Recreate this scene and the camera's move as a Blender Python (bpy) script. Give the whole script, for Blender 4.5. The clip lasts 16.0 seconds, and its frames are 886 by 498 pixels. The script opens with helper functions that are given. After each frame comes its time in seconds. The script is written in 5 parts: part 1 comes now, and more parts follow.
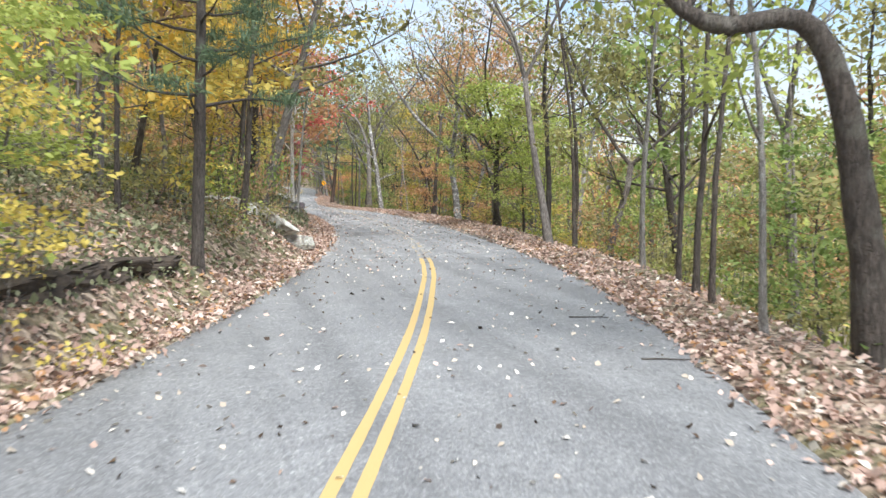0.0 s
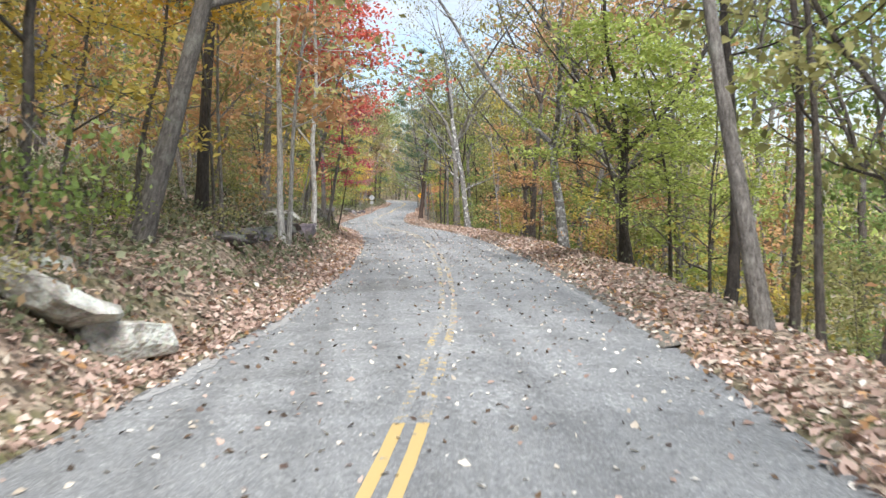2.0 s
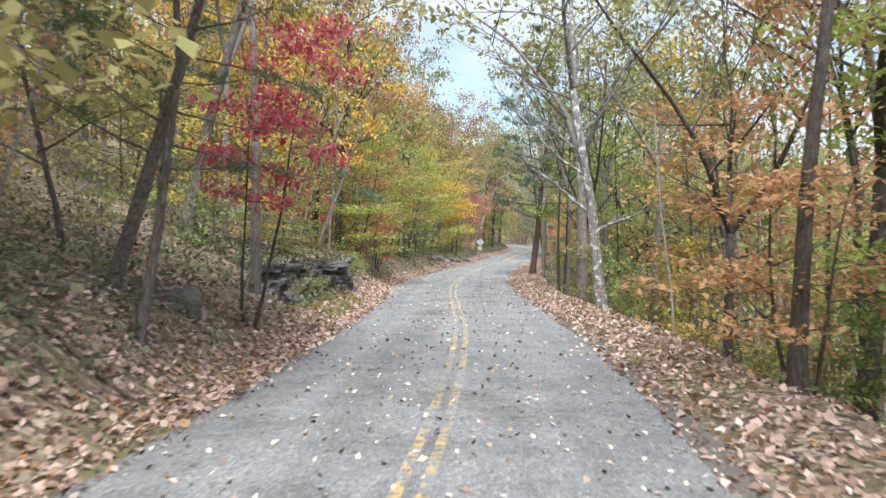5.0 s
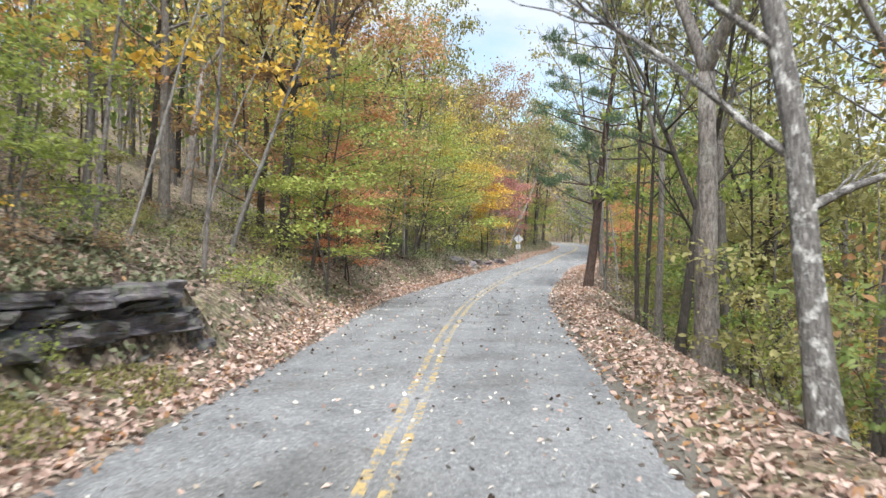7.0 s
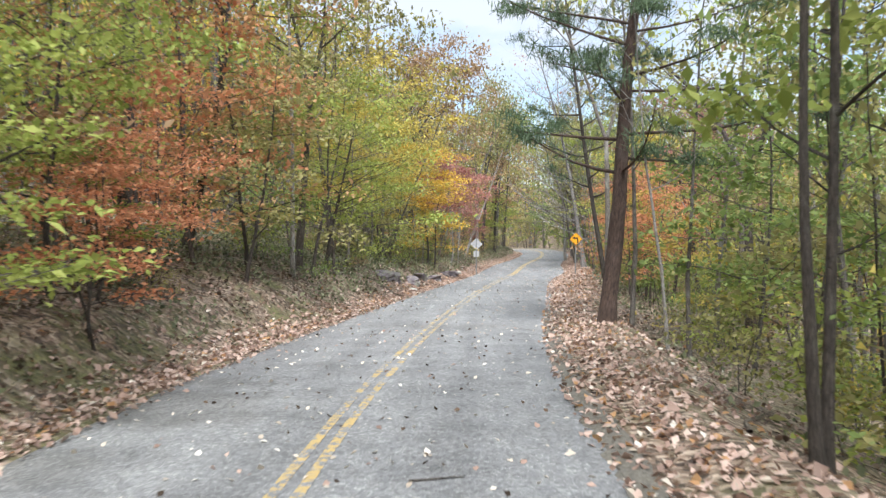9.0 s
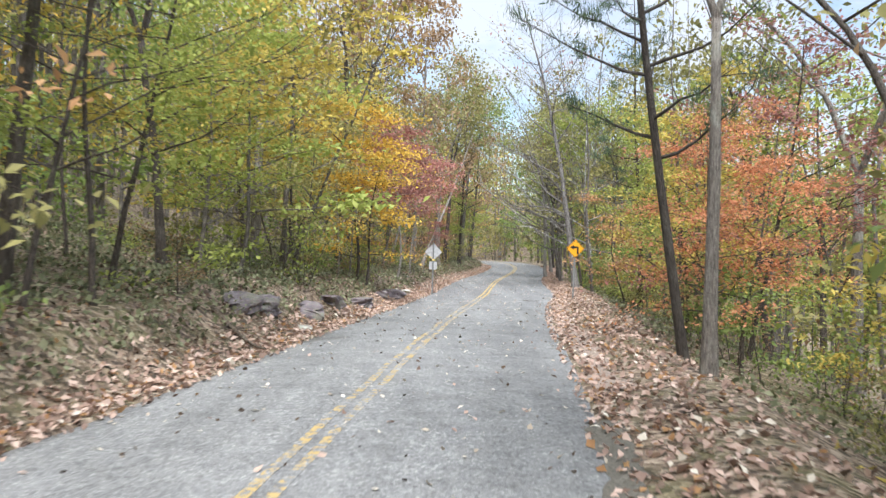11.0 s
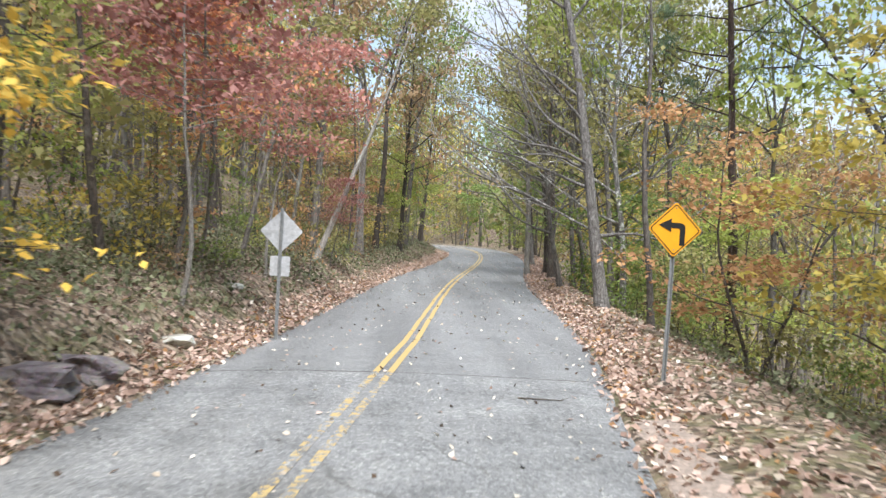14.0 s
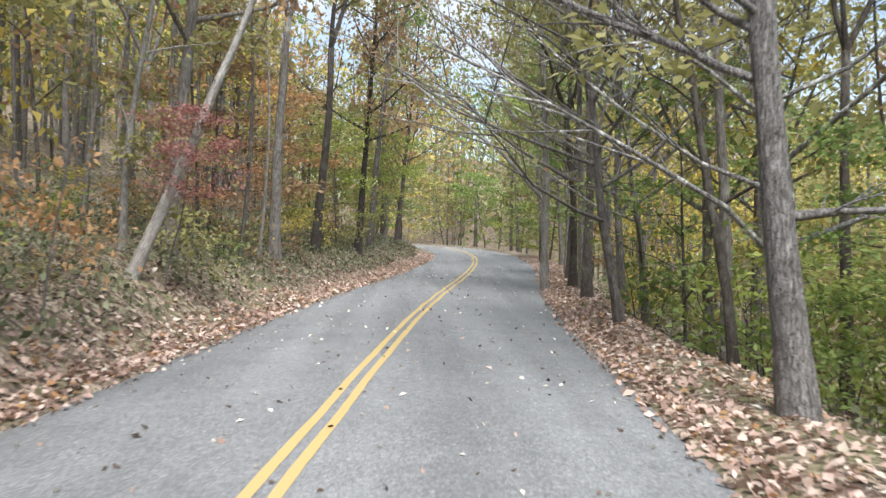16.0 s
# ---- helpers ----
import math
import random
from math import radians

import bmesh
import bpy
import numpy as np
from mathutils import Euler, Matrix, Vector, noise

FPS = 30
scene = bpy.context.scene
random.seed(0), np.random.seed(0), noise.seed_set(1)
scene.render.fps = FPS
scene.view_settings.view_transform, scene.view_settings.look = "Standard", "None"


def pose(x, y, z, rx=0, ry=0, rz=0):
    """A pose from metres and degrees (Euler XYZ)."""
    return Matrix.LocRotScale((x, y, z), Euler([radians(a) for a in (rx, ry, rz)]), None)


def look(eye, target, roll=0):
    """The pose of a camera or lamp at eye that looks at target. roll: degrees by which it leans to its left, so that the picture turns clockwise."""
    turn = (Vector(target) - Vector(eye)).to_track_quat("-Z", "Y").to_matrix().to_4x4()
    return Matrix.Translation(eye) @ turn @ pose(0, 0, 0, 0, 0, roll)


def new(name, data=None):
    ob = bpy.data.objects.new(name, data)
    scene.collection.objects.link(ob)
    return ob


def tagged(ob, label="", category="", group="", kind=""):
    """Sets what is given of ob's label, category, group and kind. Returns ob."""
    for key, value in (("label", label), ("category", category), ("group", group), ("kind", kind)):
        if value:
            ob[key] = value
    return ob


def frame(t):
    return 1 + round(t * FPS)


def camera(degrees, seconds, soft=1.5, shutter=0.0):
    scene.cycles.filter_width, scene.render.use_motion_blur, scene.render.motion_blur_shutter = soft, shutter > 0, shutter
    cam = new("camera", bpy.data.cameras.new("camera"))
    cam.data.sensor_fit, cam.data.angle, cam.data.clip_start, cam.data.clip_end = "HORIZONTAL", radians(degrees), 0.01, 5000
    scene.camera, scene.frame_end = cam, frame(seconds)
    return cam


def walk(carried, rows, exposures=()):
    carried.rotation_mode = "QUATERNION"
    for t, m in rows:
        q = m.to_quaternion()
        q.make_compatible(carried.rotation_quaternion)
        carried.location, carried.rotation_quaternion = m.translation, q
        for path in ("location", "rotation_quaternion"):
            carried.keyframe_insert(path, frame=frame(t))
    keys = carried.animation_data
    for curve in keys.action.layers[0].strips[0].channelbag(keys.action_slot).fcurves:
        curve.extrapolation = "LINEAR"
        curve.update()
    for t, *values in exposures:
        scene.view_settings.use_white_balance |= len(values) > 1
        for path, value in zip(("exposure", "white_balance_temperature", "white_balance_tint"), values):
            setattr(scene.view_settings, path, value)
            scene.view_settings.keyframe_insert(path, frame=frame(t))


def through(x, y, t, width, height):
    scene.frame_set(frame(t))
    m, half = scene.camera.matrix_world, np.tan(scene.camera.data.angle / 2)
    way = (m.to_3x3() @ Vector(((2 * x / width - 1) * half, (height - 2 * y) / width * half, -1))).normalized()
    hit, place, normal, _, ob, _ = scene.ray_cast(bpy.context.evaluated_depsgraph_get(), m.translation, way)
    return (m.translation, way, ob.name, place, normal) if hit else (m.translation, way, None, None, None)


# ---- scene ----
cam = camera(50.0, 16.0, soft=1.4, shutter=0.25)
walk(cam, [
    (0.0, pose(-9.17, -101.93, 1.40, 85.47, -0.01, -13.10)),
    (0.5, pose(-7.87, -97.94, 1.31, 85.37, 0.24, -11.40)),
    (1.0, pose(-6.62, -93.86, 1.23, 85.47, 0.37, -9.59)),
    (1.5, pose(-5.51, -89.58, 1.16, 85.77, 0.49, -7.81)),
    (2.0, pose(-4.51, -85.28, 1.12, 86.25, 0.77, -5.97)),
    (2.5, pose(-3.58, -80.90, 1.03, 86.98, 1.17, -4.00)),
    (3.0, pose(-2.76, -76.51, 1.00, 87.28, 1.40, -2.19)),
    (3.5, pose(-2.19, -71.88, 0.92, 88.06, 0.66, -1.22)),
    (4.0, pose(-1.65, -67.29, 0.92, 88.56, 0.47, -0.08)),
    (4.5, pose(-1.21, -62.64, 0.88, 88.89, 0.12, 1.17)),
    (5.0, pose(-0.86, -58.08, 0.89, 88.94, -0.16, 2.23)),
    (5.5, pose(-0.59, -53.50, 0.86, 88.93, -0.29, 3.38)),
    (6.0, pose(-0.41, -48.94, 0.82, 88.86, -0.41, 4.34)),
    (6.5, pose(-0.33, -44.40, 0.76, 88.79, -0.49, 4.90)),
    (7.0, pose(-0.33, -39.97, 0.69, 88.73, -0.43, 4.90)),
    (7.5, pose(-0.43, -35.31, 0.63, 88.84, -0.59, 4.25)),
    (8.0, pose(-0.44, -30.77, 0.57, 88.91, -0.53, 3.53)),
    (8.5, pose(-0.58, -26.36, 0.43, 89.07, 0.25, 2.71)),
    (9.0, pose(-0.54, -22.06, 0.30, 89.28, 0.96, 2.27)),
    (9.5, pose(-0.56, -17.69, 0.20, 89.25, 0.59, 1.83)),
    (10.0, pose(-0.51, -13.32, 0.11, 89.48, 0.20, 1.31)),
    (10.5, pose(-0.39, -8.92, 0.04, 89.72, -0.34, 0.76)),
    (11.0, pose(-0.22, -4.48, 0.01, 89.92, -0.83, 0.21)),
    (11.5, pose(-0.07, 0.08, -0.02, 90.01, -1.19, -0.40)),
    (12.0, pose(0.20, 4.46, -0.00, 89.94, -1.38, -1.00)),
    (12.5, pose(0.52, 8.94, 0.03, 89.73, -1.49, -1.46)),
    (13.0, pose(0.88, 13.44, 0.04, 89.38, -1.57, -1.68)),
    (13.5, pose(1.19, 17.93, 0.01, 89.05, -1.70, -1.82)),
    (14.0, pose(1.55, 22.48, -0.07, 88.86, -2.00, -1.96)),
    (14.5, pose(1.97, 26.98, -0.14, 88.70, -2.31, -2.01)),
    (15.0, pose(2.35, 31.61, -0.20, 88.59, -2.50, -2.03)),
    (15.5, pose(2.67, 36.01, -0.26, 88.66, -2.32, -2.15)),
    (16.0, pose(3.04, 40.22, -0.36, 88.91, -1.89, -2.13)),
], [(0.0, 0.76, 6150, 10), (16.0, 0.76, 6150, 10)])

# ---- world and sun: a bright, broken cloud cover ----
world = bpy.data.worlds.new("sky")
scene.world = world
world.use_nodes = True
wn, wl = world.node_tree.nodes, world.node_tree.links
wn.clear()
SUN_EL, SUN_AZ = radians(56), radians(172)
w_out = wn.new("ShaderNodeOutputWorld")
w_bg = wn.new("ShaderNodeBackground")
w_sky = wn.new("ShaderNodeTexSky")
w_sky.sky_type = "NISHITA"
w_sky.sun_disc = False
w_sky.sun_elevation, w_sky.sun_rotation = SUN_EL, SUN_AZ
w_co = wn.new("ShaderNodeTexCoord")
w_map = wn.new("ShaderNodeMapping")
w_map.inputs["Scale"].default_value = (1.0, 1.0, 2.6)
w_noise = wn.new("ShaderNodeTexNoise")
w_noise.inputs["Scale"].default_value = 2.3
w_noise.inputs["Detail"].default_value = 7
w_noise.inputs["Roughness"].default_value = 0.58
w_ramp = wn.new("ShaderNodeValToRGB")
w_ramp.color_ramp.elements[0].position, w_ramp.color_ramp.elements[1].position = 0.43, 0.58
w_mix = wn.new("ShaderNodeMix")
w_mix.data_type = "RGBA"
w_mix.inputs["B"].default_value = (4.5, 4.8, 5.3, 1)
wl.new(w_co.outputs["Generated"], w_map.inputs["Vector"])
wl.new(w_map.outputs["Vector"], w_noise.inputs["Vector"])
wl.new(w_noise.outputs["Fac"], w_ramp.inputs["Fac"])
wl.new(w_ramp.outputs["Color"], w_mix.inputs["Factor"])
wl.new(w_sky.outputs["Color"], w_mix.inputs["A"])
wl.new(w_mix.outputs["Result"], w_bg.inputs["Color"])
w_bg.inputs["Strength"].default_value = 0.124
wl.new(w_bg.outputs["Background"], w_out.inputs["Surface"])
sun = new("sun", bpy.data.lights.new("sun", "SUN"))
sun.data.energy, sun.data.angle, sun.data.color = 4.3, radians(28), (1.0, 0.962, 0.925)
sun.matrix_world = look((0, 0, 60), (60 * math.sin(SUN_AZ + math.pi) / math.tan(SUN_EL), 60 * math.cos(SUN_AZ + math.pi) / math.tan(SUN_EL), 0))


# ---- materials ----
def material(name):
    m = bpy.data.materials.new(name)
    m.use_nodes = True
    n = m.node_tree.nodes
    return m, n, m.node_tree.links, n["Principled BSDF"]


def add(n, kind, **values):
    node = n.new("ShaderNode" + kind)
    for key, value in values.items():
        node.inputs[key.replace("_", " ")].default_value = value
    return node


def ramp(n, stops):
    r = n.new("ShaderNodeValToRGB")
    e = r.color_ramp.elements
    while len(e) < len(stops):
        e.new(0.5)
    for k, (p, c) in enumerate(stops):
        e[k].position, e[k].color = p, (*c, 1) if len(c) == 3 else c
    return r


def mixer(n, l, fac, a, b, blend="MIX"):
    x = n.new("ShaderNodeMix")
    x.data_type, x.blend_type = "RGBA", blend
    for key, v in (("Factor", fac), ("A", a), ("B", b)):
        if isinstance(v, bpy.types.NodeSocket):
            l.new(v, x.inputs[key])
        elif key == "Factor":
            x.inputs[key].default_value = v
        else:
            x.inputs[key].default_value = (*v, 1)
    return x.outputs["Result"]


def maths(n, l, op, a, b=0.0):
    x = n.new("ShaderNodeMath")
    x.operation = op
    for k, v in enumerate((a, b)):
        if isinstance(v, bpy.types.NodeSocket):
            l.new(v, x.inputs[k])
        else:
            x.inputs[k].default_value = v
    return x.outputs[0]


def bump(n, l, height, bsdf, strength, distance):
    b = add(n, "Bump", Strength=strength, Distance=distance)
    l.new(height, b.inputs["Height"])
    l.new(b.outputs["Normal"], bsdf.inputs["Normal"])


def leaf_material(name, dark, mid, light, through=0.4, vary=0.52):
    m, n, l, p = material(name)
    dark, mid, light = (tuple(min(0.92, 1.11 * (0.87 * v + 0.13 * sum(c) / 3)) for v in c) for c in (dark, mid, light))
    geo = n.new("ShaderNodeNewGeometry")
    info = n.new("ShaderNodeObjectInfo")
    tone = maths(n, l, "ADD", maths(n, l, "MULTIPLY", geo.outputs["Random Per Island"], vary), maths(n, l, "ADD", maths(n, l, "MULTIPLY", info.outputs["Random"], 0.25), 0.45 - vary / 2))
    r = ramp(n, [(0.0, dark), (0.5, mid), (1.0, light)])
    l.new(tone, r.inputs["Fac"])
    l.new(r.outputs["Color"], p.inputs["Base Color"])
    p.inputs["Roughness"].default_value = 0.6
    p.inputs["Specular IOR Level"].default_value = 0.25
    tr = n.new("ShaderNodeBsdfTranslucent")
    l.new(r.outputs["Color"], tr.inputs["Color"])
    x = n.new("ShaderNodeMixShader")
    x.inputs["Fac"].default_value = through
    l.new(p.outputs[0], x.inputs[1])
    l.new(tr.outputs[0], x.inputs[2])
    l.new(x.outputs[0], n["Material Output"].inputs["Surface"])
    return m


LEAF = {
    "green": leaf_material("green_leaf", (0.075, 0.12, 0.03), (0.19, 0.275, 0.06), (0.35, 0.44, 0.12), 0.45),
    "lime": leaf_material("lime_leaf", (0.14, 0.18, 0.03), (0.31, 0.375, 0.06), (0.52, 0.56, 0.13), 0.45),
    "yellow": leaf_material("yellow_leaf", (0.27, 0.20, 0.03), (0.56, 0.44, 0.06), (0.78, 0.64, 0.13), 0.45),
    "gold": leaf_material("gold_leaf", (0.40, 0.23, 0.02), (0.74, 0.47, 0.035), (0.90, 0.64, 0.09), 0.45),
    "orange": leaf_material("orange_leaf", (0.28, 0.13, 0.05), (0.52, 0.28, 0.11), (0.70, 0.44, 0.20), 0.45),
    "rust": leaf_material("rust_leaf", (0.32, 0.10, 0.04), (0.62, 0.24, 0.10), (0.80, 0.42, 0.20), 0.45),
    "red": leaf_material("red_leaf", (0.34, 0.05, 0.035), (0.62, 0.12, 0.075), (0.78, 0.25, 0.16), 0.45),
    "crimson": leaf_material("crimson_leaf", (0.26, 0.025, 0.045), (0.52, 0.07, 0.11), (0.70, 0.18, 0.20), 0.45),
    "wine": leaf_material("wine_leaf", (0.16, 0.06, 0.052), (0.34, 0.14, 0.115), (0.53, 0.28, 0.235), 0.45),
    "rose": leaf_material("rose_leaf", (0.24, 0.075, 0.055), (0.46, 0.185, 0.14), (0.65, 0.37, 0.29), 0.45),
    "olive": leaf_material("olive_leaf", (0.12, 0.115, 0.035), (0.29, 0.275, 0.085), (0.48, 0.44, 0.16), 0.45),
    "russet": leaf_material("russet_leaf", (0.17, 0.10, 0.05), (0.34, 0.21, 0.10), (0.50, 0.35, 0.18), 0.45),
    "pine": leaf_material("pine_needle", (0.045, 0.08, 0.045), (0.095, 0.15, 0.075), (0.165, 0.23, 0.12), 0.3),
    "litter": leaf_material("fallen_leaf", (0.14, 0.09, 0.066), (0.40, 0.265, 0.20), (0.66, 0.50, 0.405), 0.15, 0.8),
    # brown litter with the shade under the trees put into its colour
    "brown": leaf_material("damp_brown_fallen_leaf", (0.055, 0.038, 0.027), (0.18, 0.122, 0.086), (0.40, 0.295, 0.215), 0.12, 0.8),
    "pale": leaf_material("bleached_fallen_leaf", (0.30, 0.24, 0.17), (0.60, 0.53, 0.42), (0.82, 0.78, 0.68), 0.1, 0.8),
    "dark": leaf_material("damp_fallen_leaf", (0.025, 0.018, 0.013), (0.06, 0.04, 0.025), (0.14, 0.085, 0.045), 0.1, 0.8),
    "cover": leaf_material("ground_cover_leaf", (0.055, 0.064, 0.034), (0.165, 0.185, 0.092), (0.37, 0.385, 0.225), 0.4, 0.8),
}


def bark_material(name, dark, mid, light, patch, patch_scale=2.2, patchy=0.6, plated=0.6):
    m, n, l, p = material(name)
    co = n.new("ShaderNodeTexCoord")
    info = n.new("ShaderNodeObjectInfo")
    mp = add(n, "Mapping", Scale=(1, 1, 0.22))
    l.new(co.outputs["Object"], mp.inputs["Vector"])
    fis = add(n, "TexNoise", Scale=26.0, Detail=6.0, Roughness=0.65)
    l.new(mp.outputs[0], fis.inputs["Vector"])
    big = add(n, "TexNoise", Scale=patch_scale, Detail=5.0, Roughness=0.6)
    l.new(co.outputs["Object"], big.inputs["Vector"])
    r = ramp(n, [(0.28, dark), (0.5, mid), (0.75, light)])
    l.new(fis.outputs["Fac"], r.inputs["Fac"])
    lich = ramp(n, [(0.52, (0, 0, 0)), (0.66, (1, 1, 1))])
    l.new(big.outputs["Fac"], lich.inputs["Fac"])
    c = mixer(n, l, maths(n, l, "MULTIPLY", lich.outputs["Color"], patchy), r.outputs["Color"], patch)
    hs = add(n, "HueSaturation")
    l.new(c, hs.inputs["Color"])
    l.new(maths(n, l, "ADD", maths(n, l, "MULTIPLY", info.outputs["Random"], 0.7), 0.65), hs.inputs["Value"])
    l.new(hs.outputs["Color"], p.inputs["Base Color"])
    p.inputs["Roughness"].default_value = 0.92
    sway = n.new("ShaderNodeVectorMath")
    sway.operation = "MULTIPLY_ADD"
    l.new(big.outputs["Color"], sway.inputs[0])
    sway.inputs[1].default_value = (0.25, 0.25, 0.6)
    l.new(co.outputs["Object"], sway.inputs[2])
    plate_map = add(n, "Mapping", Scale=(1, 1, 0.14))
    l.new(sway.outputs[0], plate_map.inputs["Vector"])
    plates = add(n, "TexVoronoi", Scale=26.0)
    plates.feature = "DISTANCE_TO_EDGE"
    l.new(plate_map.outputs[0], plates.inputs["Vector"])
    groove = ramp(n, [(0.0, (0.45, 0.43, 0.40)), (0.12, (1, 1, 1))])
    l.new(plates.outputs["Distance"], groove.inputs["Fac"])
    l.new(mixer(n, l, plated, hs.outputs["Color"], groove.outputs["Color"], "MULTIPLY"), p.inputs["Base Color"])
    bump(n, l, maths(n, l, "ADD", fis.outputs["Fac"], maths(n, l, "MULTIPLY", groove.outputs["Color"], 0.6)), p, 0.9, 0.035)
    return m


BARK = {
    "grey": bark_material("grey_bark", (0.07, 0.06, 0.052), (0.19, 0.17, 0.15), (0.36, 0.33, 0.29), (0.36, 0.36, 0.31)),
    "dark": bark_material("dark_bark", (0.03, 0.025, 0.021), (0.09, 0.075, 0.062), (0.18, 0.15, 0.125), (0.19, 0.18, 0.15)),
    "pale": bark_material("pale_bark", (0.13, 0.12, 0.105), (0.30, 0.28, 0.25), (0.48, 0.46, 0.42), (0.44, 0.45, 0.40)),
    "mottled": bark_material("lichen_mottled_bark", (0.07, 0.065, 0.06), (0.21, 0.20, 0.185), (0.42, 0.405, 0.38), (0.80, 0.80, 0.76), 6.0, 0.9),
    "shag": bark_material("shaggy_grey_bark", (0.06, 0.052, 0.048), (0.34, 0.32, 0.30), (0.70, 0.67, 0.64), (0.16, 0.135, 0.12), 5.0, 0.6, 1.0),
    "birch": bark_material("white_bark", (0.22, 0.20, 0.18), (0.50, 0.48, 0.44), (0.70, 0.68, 0.63), (0.30, 0.28, 0.25), 5.0),
    "pine": bark_material("pine_bark", (0.03, 0.02, 0.016), (0.085, 0.055, 0.042), (0.16, 0.11, 0.085), (0.10, 0.08, 0.07)),
}


def stone_material(name, dark, mid, light, lichen):
    m, n, l, p = material(name)
    co = n.new("ShaderNodeTexCoord")
    a = add(n, "TexNoise", Scale=3.0, Detail=8.0, Roughness=0.62)
    b = add(n, "TexNoise", Scale=24.0, Detail=5.0)
    v = add(n, "TexNoise", Scale=1.7, Detail=5.0, Roughness=0.7)
    for t in (a, b, v):
        l.new(co.outputs["Object"], t.inputs["Vector"])
    r = ramp(n, [(0.3, dark), (0.5, mid), (0.72, light)])
    l.new(a.outputs["Fac"], r.inputs["Fac"])
    k = ramp(n, [(0.5, (0, 0, 0)), (0.6, (1, 1, 1))])
    l.new(v.outputs["Fac"], k.inputs["Fac"])
    c = mixer(n, l, maths(n, l, "MULTIPLY", k.outputs["Color"], 0.75), r.outputs["Color"], lichen)
    l.new(mixer(n, l, 0.35, c, b.outputs["Color"], "SOFT_LIGHT"), p.inputs["Base Color"])
    p.inputs["Roughness"].default_value = 0.9
    bump(n, l, maths(n, l, "ADD", a.outputs["Fac"], maths(n, l, "MULTIPLY", b.outputs["Fac"], 0.4)), p, 0.9, 0.06)
    return m


STONE_PALE = stone_material("lichened_sandstone", (0.17, 0.15, 0.12), (0.39, 0.365, 0.31), (0.60, 0.575, 0.505), (0.68, 0.70, 0.62))
STONE_DARK = stone_material("damp_dark_sandstone", (0.04, 0.036, 0.037), (0.125, 0.112, 0.112), (0.27, 0.245, 0.24), (0.13, 0.145, 0.09))

STONE_PURPLE = stone_material("purplish_sandstone", (0.085, 0.072, 0.078), (0.215, 0.185, 0.195), (0.40, 0.355, 0.365), (0.20, 0.20, 0.15))


def ground_material():
    m, n, l, p = material("leaf_littered_soil")
    co = n.new("ShaderNodeTexCoord")
    warp = add(n, "TexNoise", Scale=6.0, Detail=3.0)
    l.new(co.outputs["Object"], warp.inputs["Vector"])
    vm = n.new("ShaderNodeVectorMath")
    vm.operation = "MULTIPLY_ADD"
    l.new(warp.outputs["Color"], vm.inputs[0])
    vm.inputs[1].default_value = (0.12, 0.12, 0.12)
    l.new(co.outputs["Object"], vm.inputs[2])
    cell = add(n, "TexVoronoi", Scale=11.0)
    l.new(vm.outputs[0], cell.inputs["Vector"])
    sep = n.new("ShaderNodeSeparateColor")
    l.new(cell.outputs["Color"], sep.inputs["Color"])
    r = ramp(n, [(0.0, (0.05, 0.038, 0.028)), (0.35, (0.15, 0.108, 0.076)), (0.65, (0.27, 0.20, 0.145)), (1.0, (0.48, 0.39, 0.295))])
    l.new(sep.outputs["Red"], r.inputs["Fac"])
    big = add(n, "TexNoise", Scale=0.22, Detail=6.0, Roughness=0.6)
    fine = add(n, "TexNoise", Scale=1.3, Detail=7.0, Roughness=0.65)
    for t in (big, fine):
        l.new(co.outputs["Object"], t.inputs["Vector"])
    g = ramp(n, [(0.44, (0, 0, 0)), (0.60, (1, 1, 1))])
    l.new(fine.outputs["Fac"], g.inputs["Fac"])
    green = ramp(n, [(0.0, (0.05, 0.055, 0.02)), (1.0, (0.20, 0.20, 0.08))])
    l.new(sep.outputs["Green"], green.inputs["Fac"])
    bigk = ramp(n, [(0.34, (0, 0, 0)), (0.55, (1, 1, 1))])
    l.new(big.outputs["Fac"], bigk.inputs["Fac"])
    fac = maths(n, l, "MULTIPLY", maths(n, l, "MULTIPLY", g.outputs["Color"], bigk.outputs["Color"]), 0.85)
    c = mixer(n, l, fac, r.outputs["Color"], green.outputs["Color"])
    l.new(c, p.inputs["Base Color"])
    p.inputs["Roughness"].default_value = 0.95
    bump(n, l, cell.outputs["Distance"], p, 0.9, 0.05)
    return m


GROUND = ground_material()


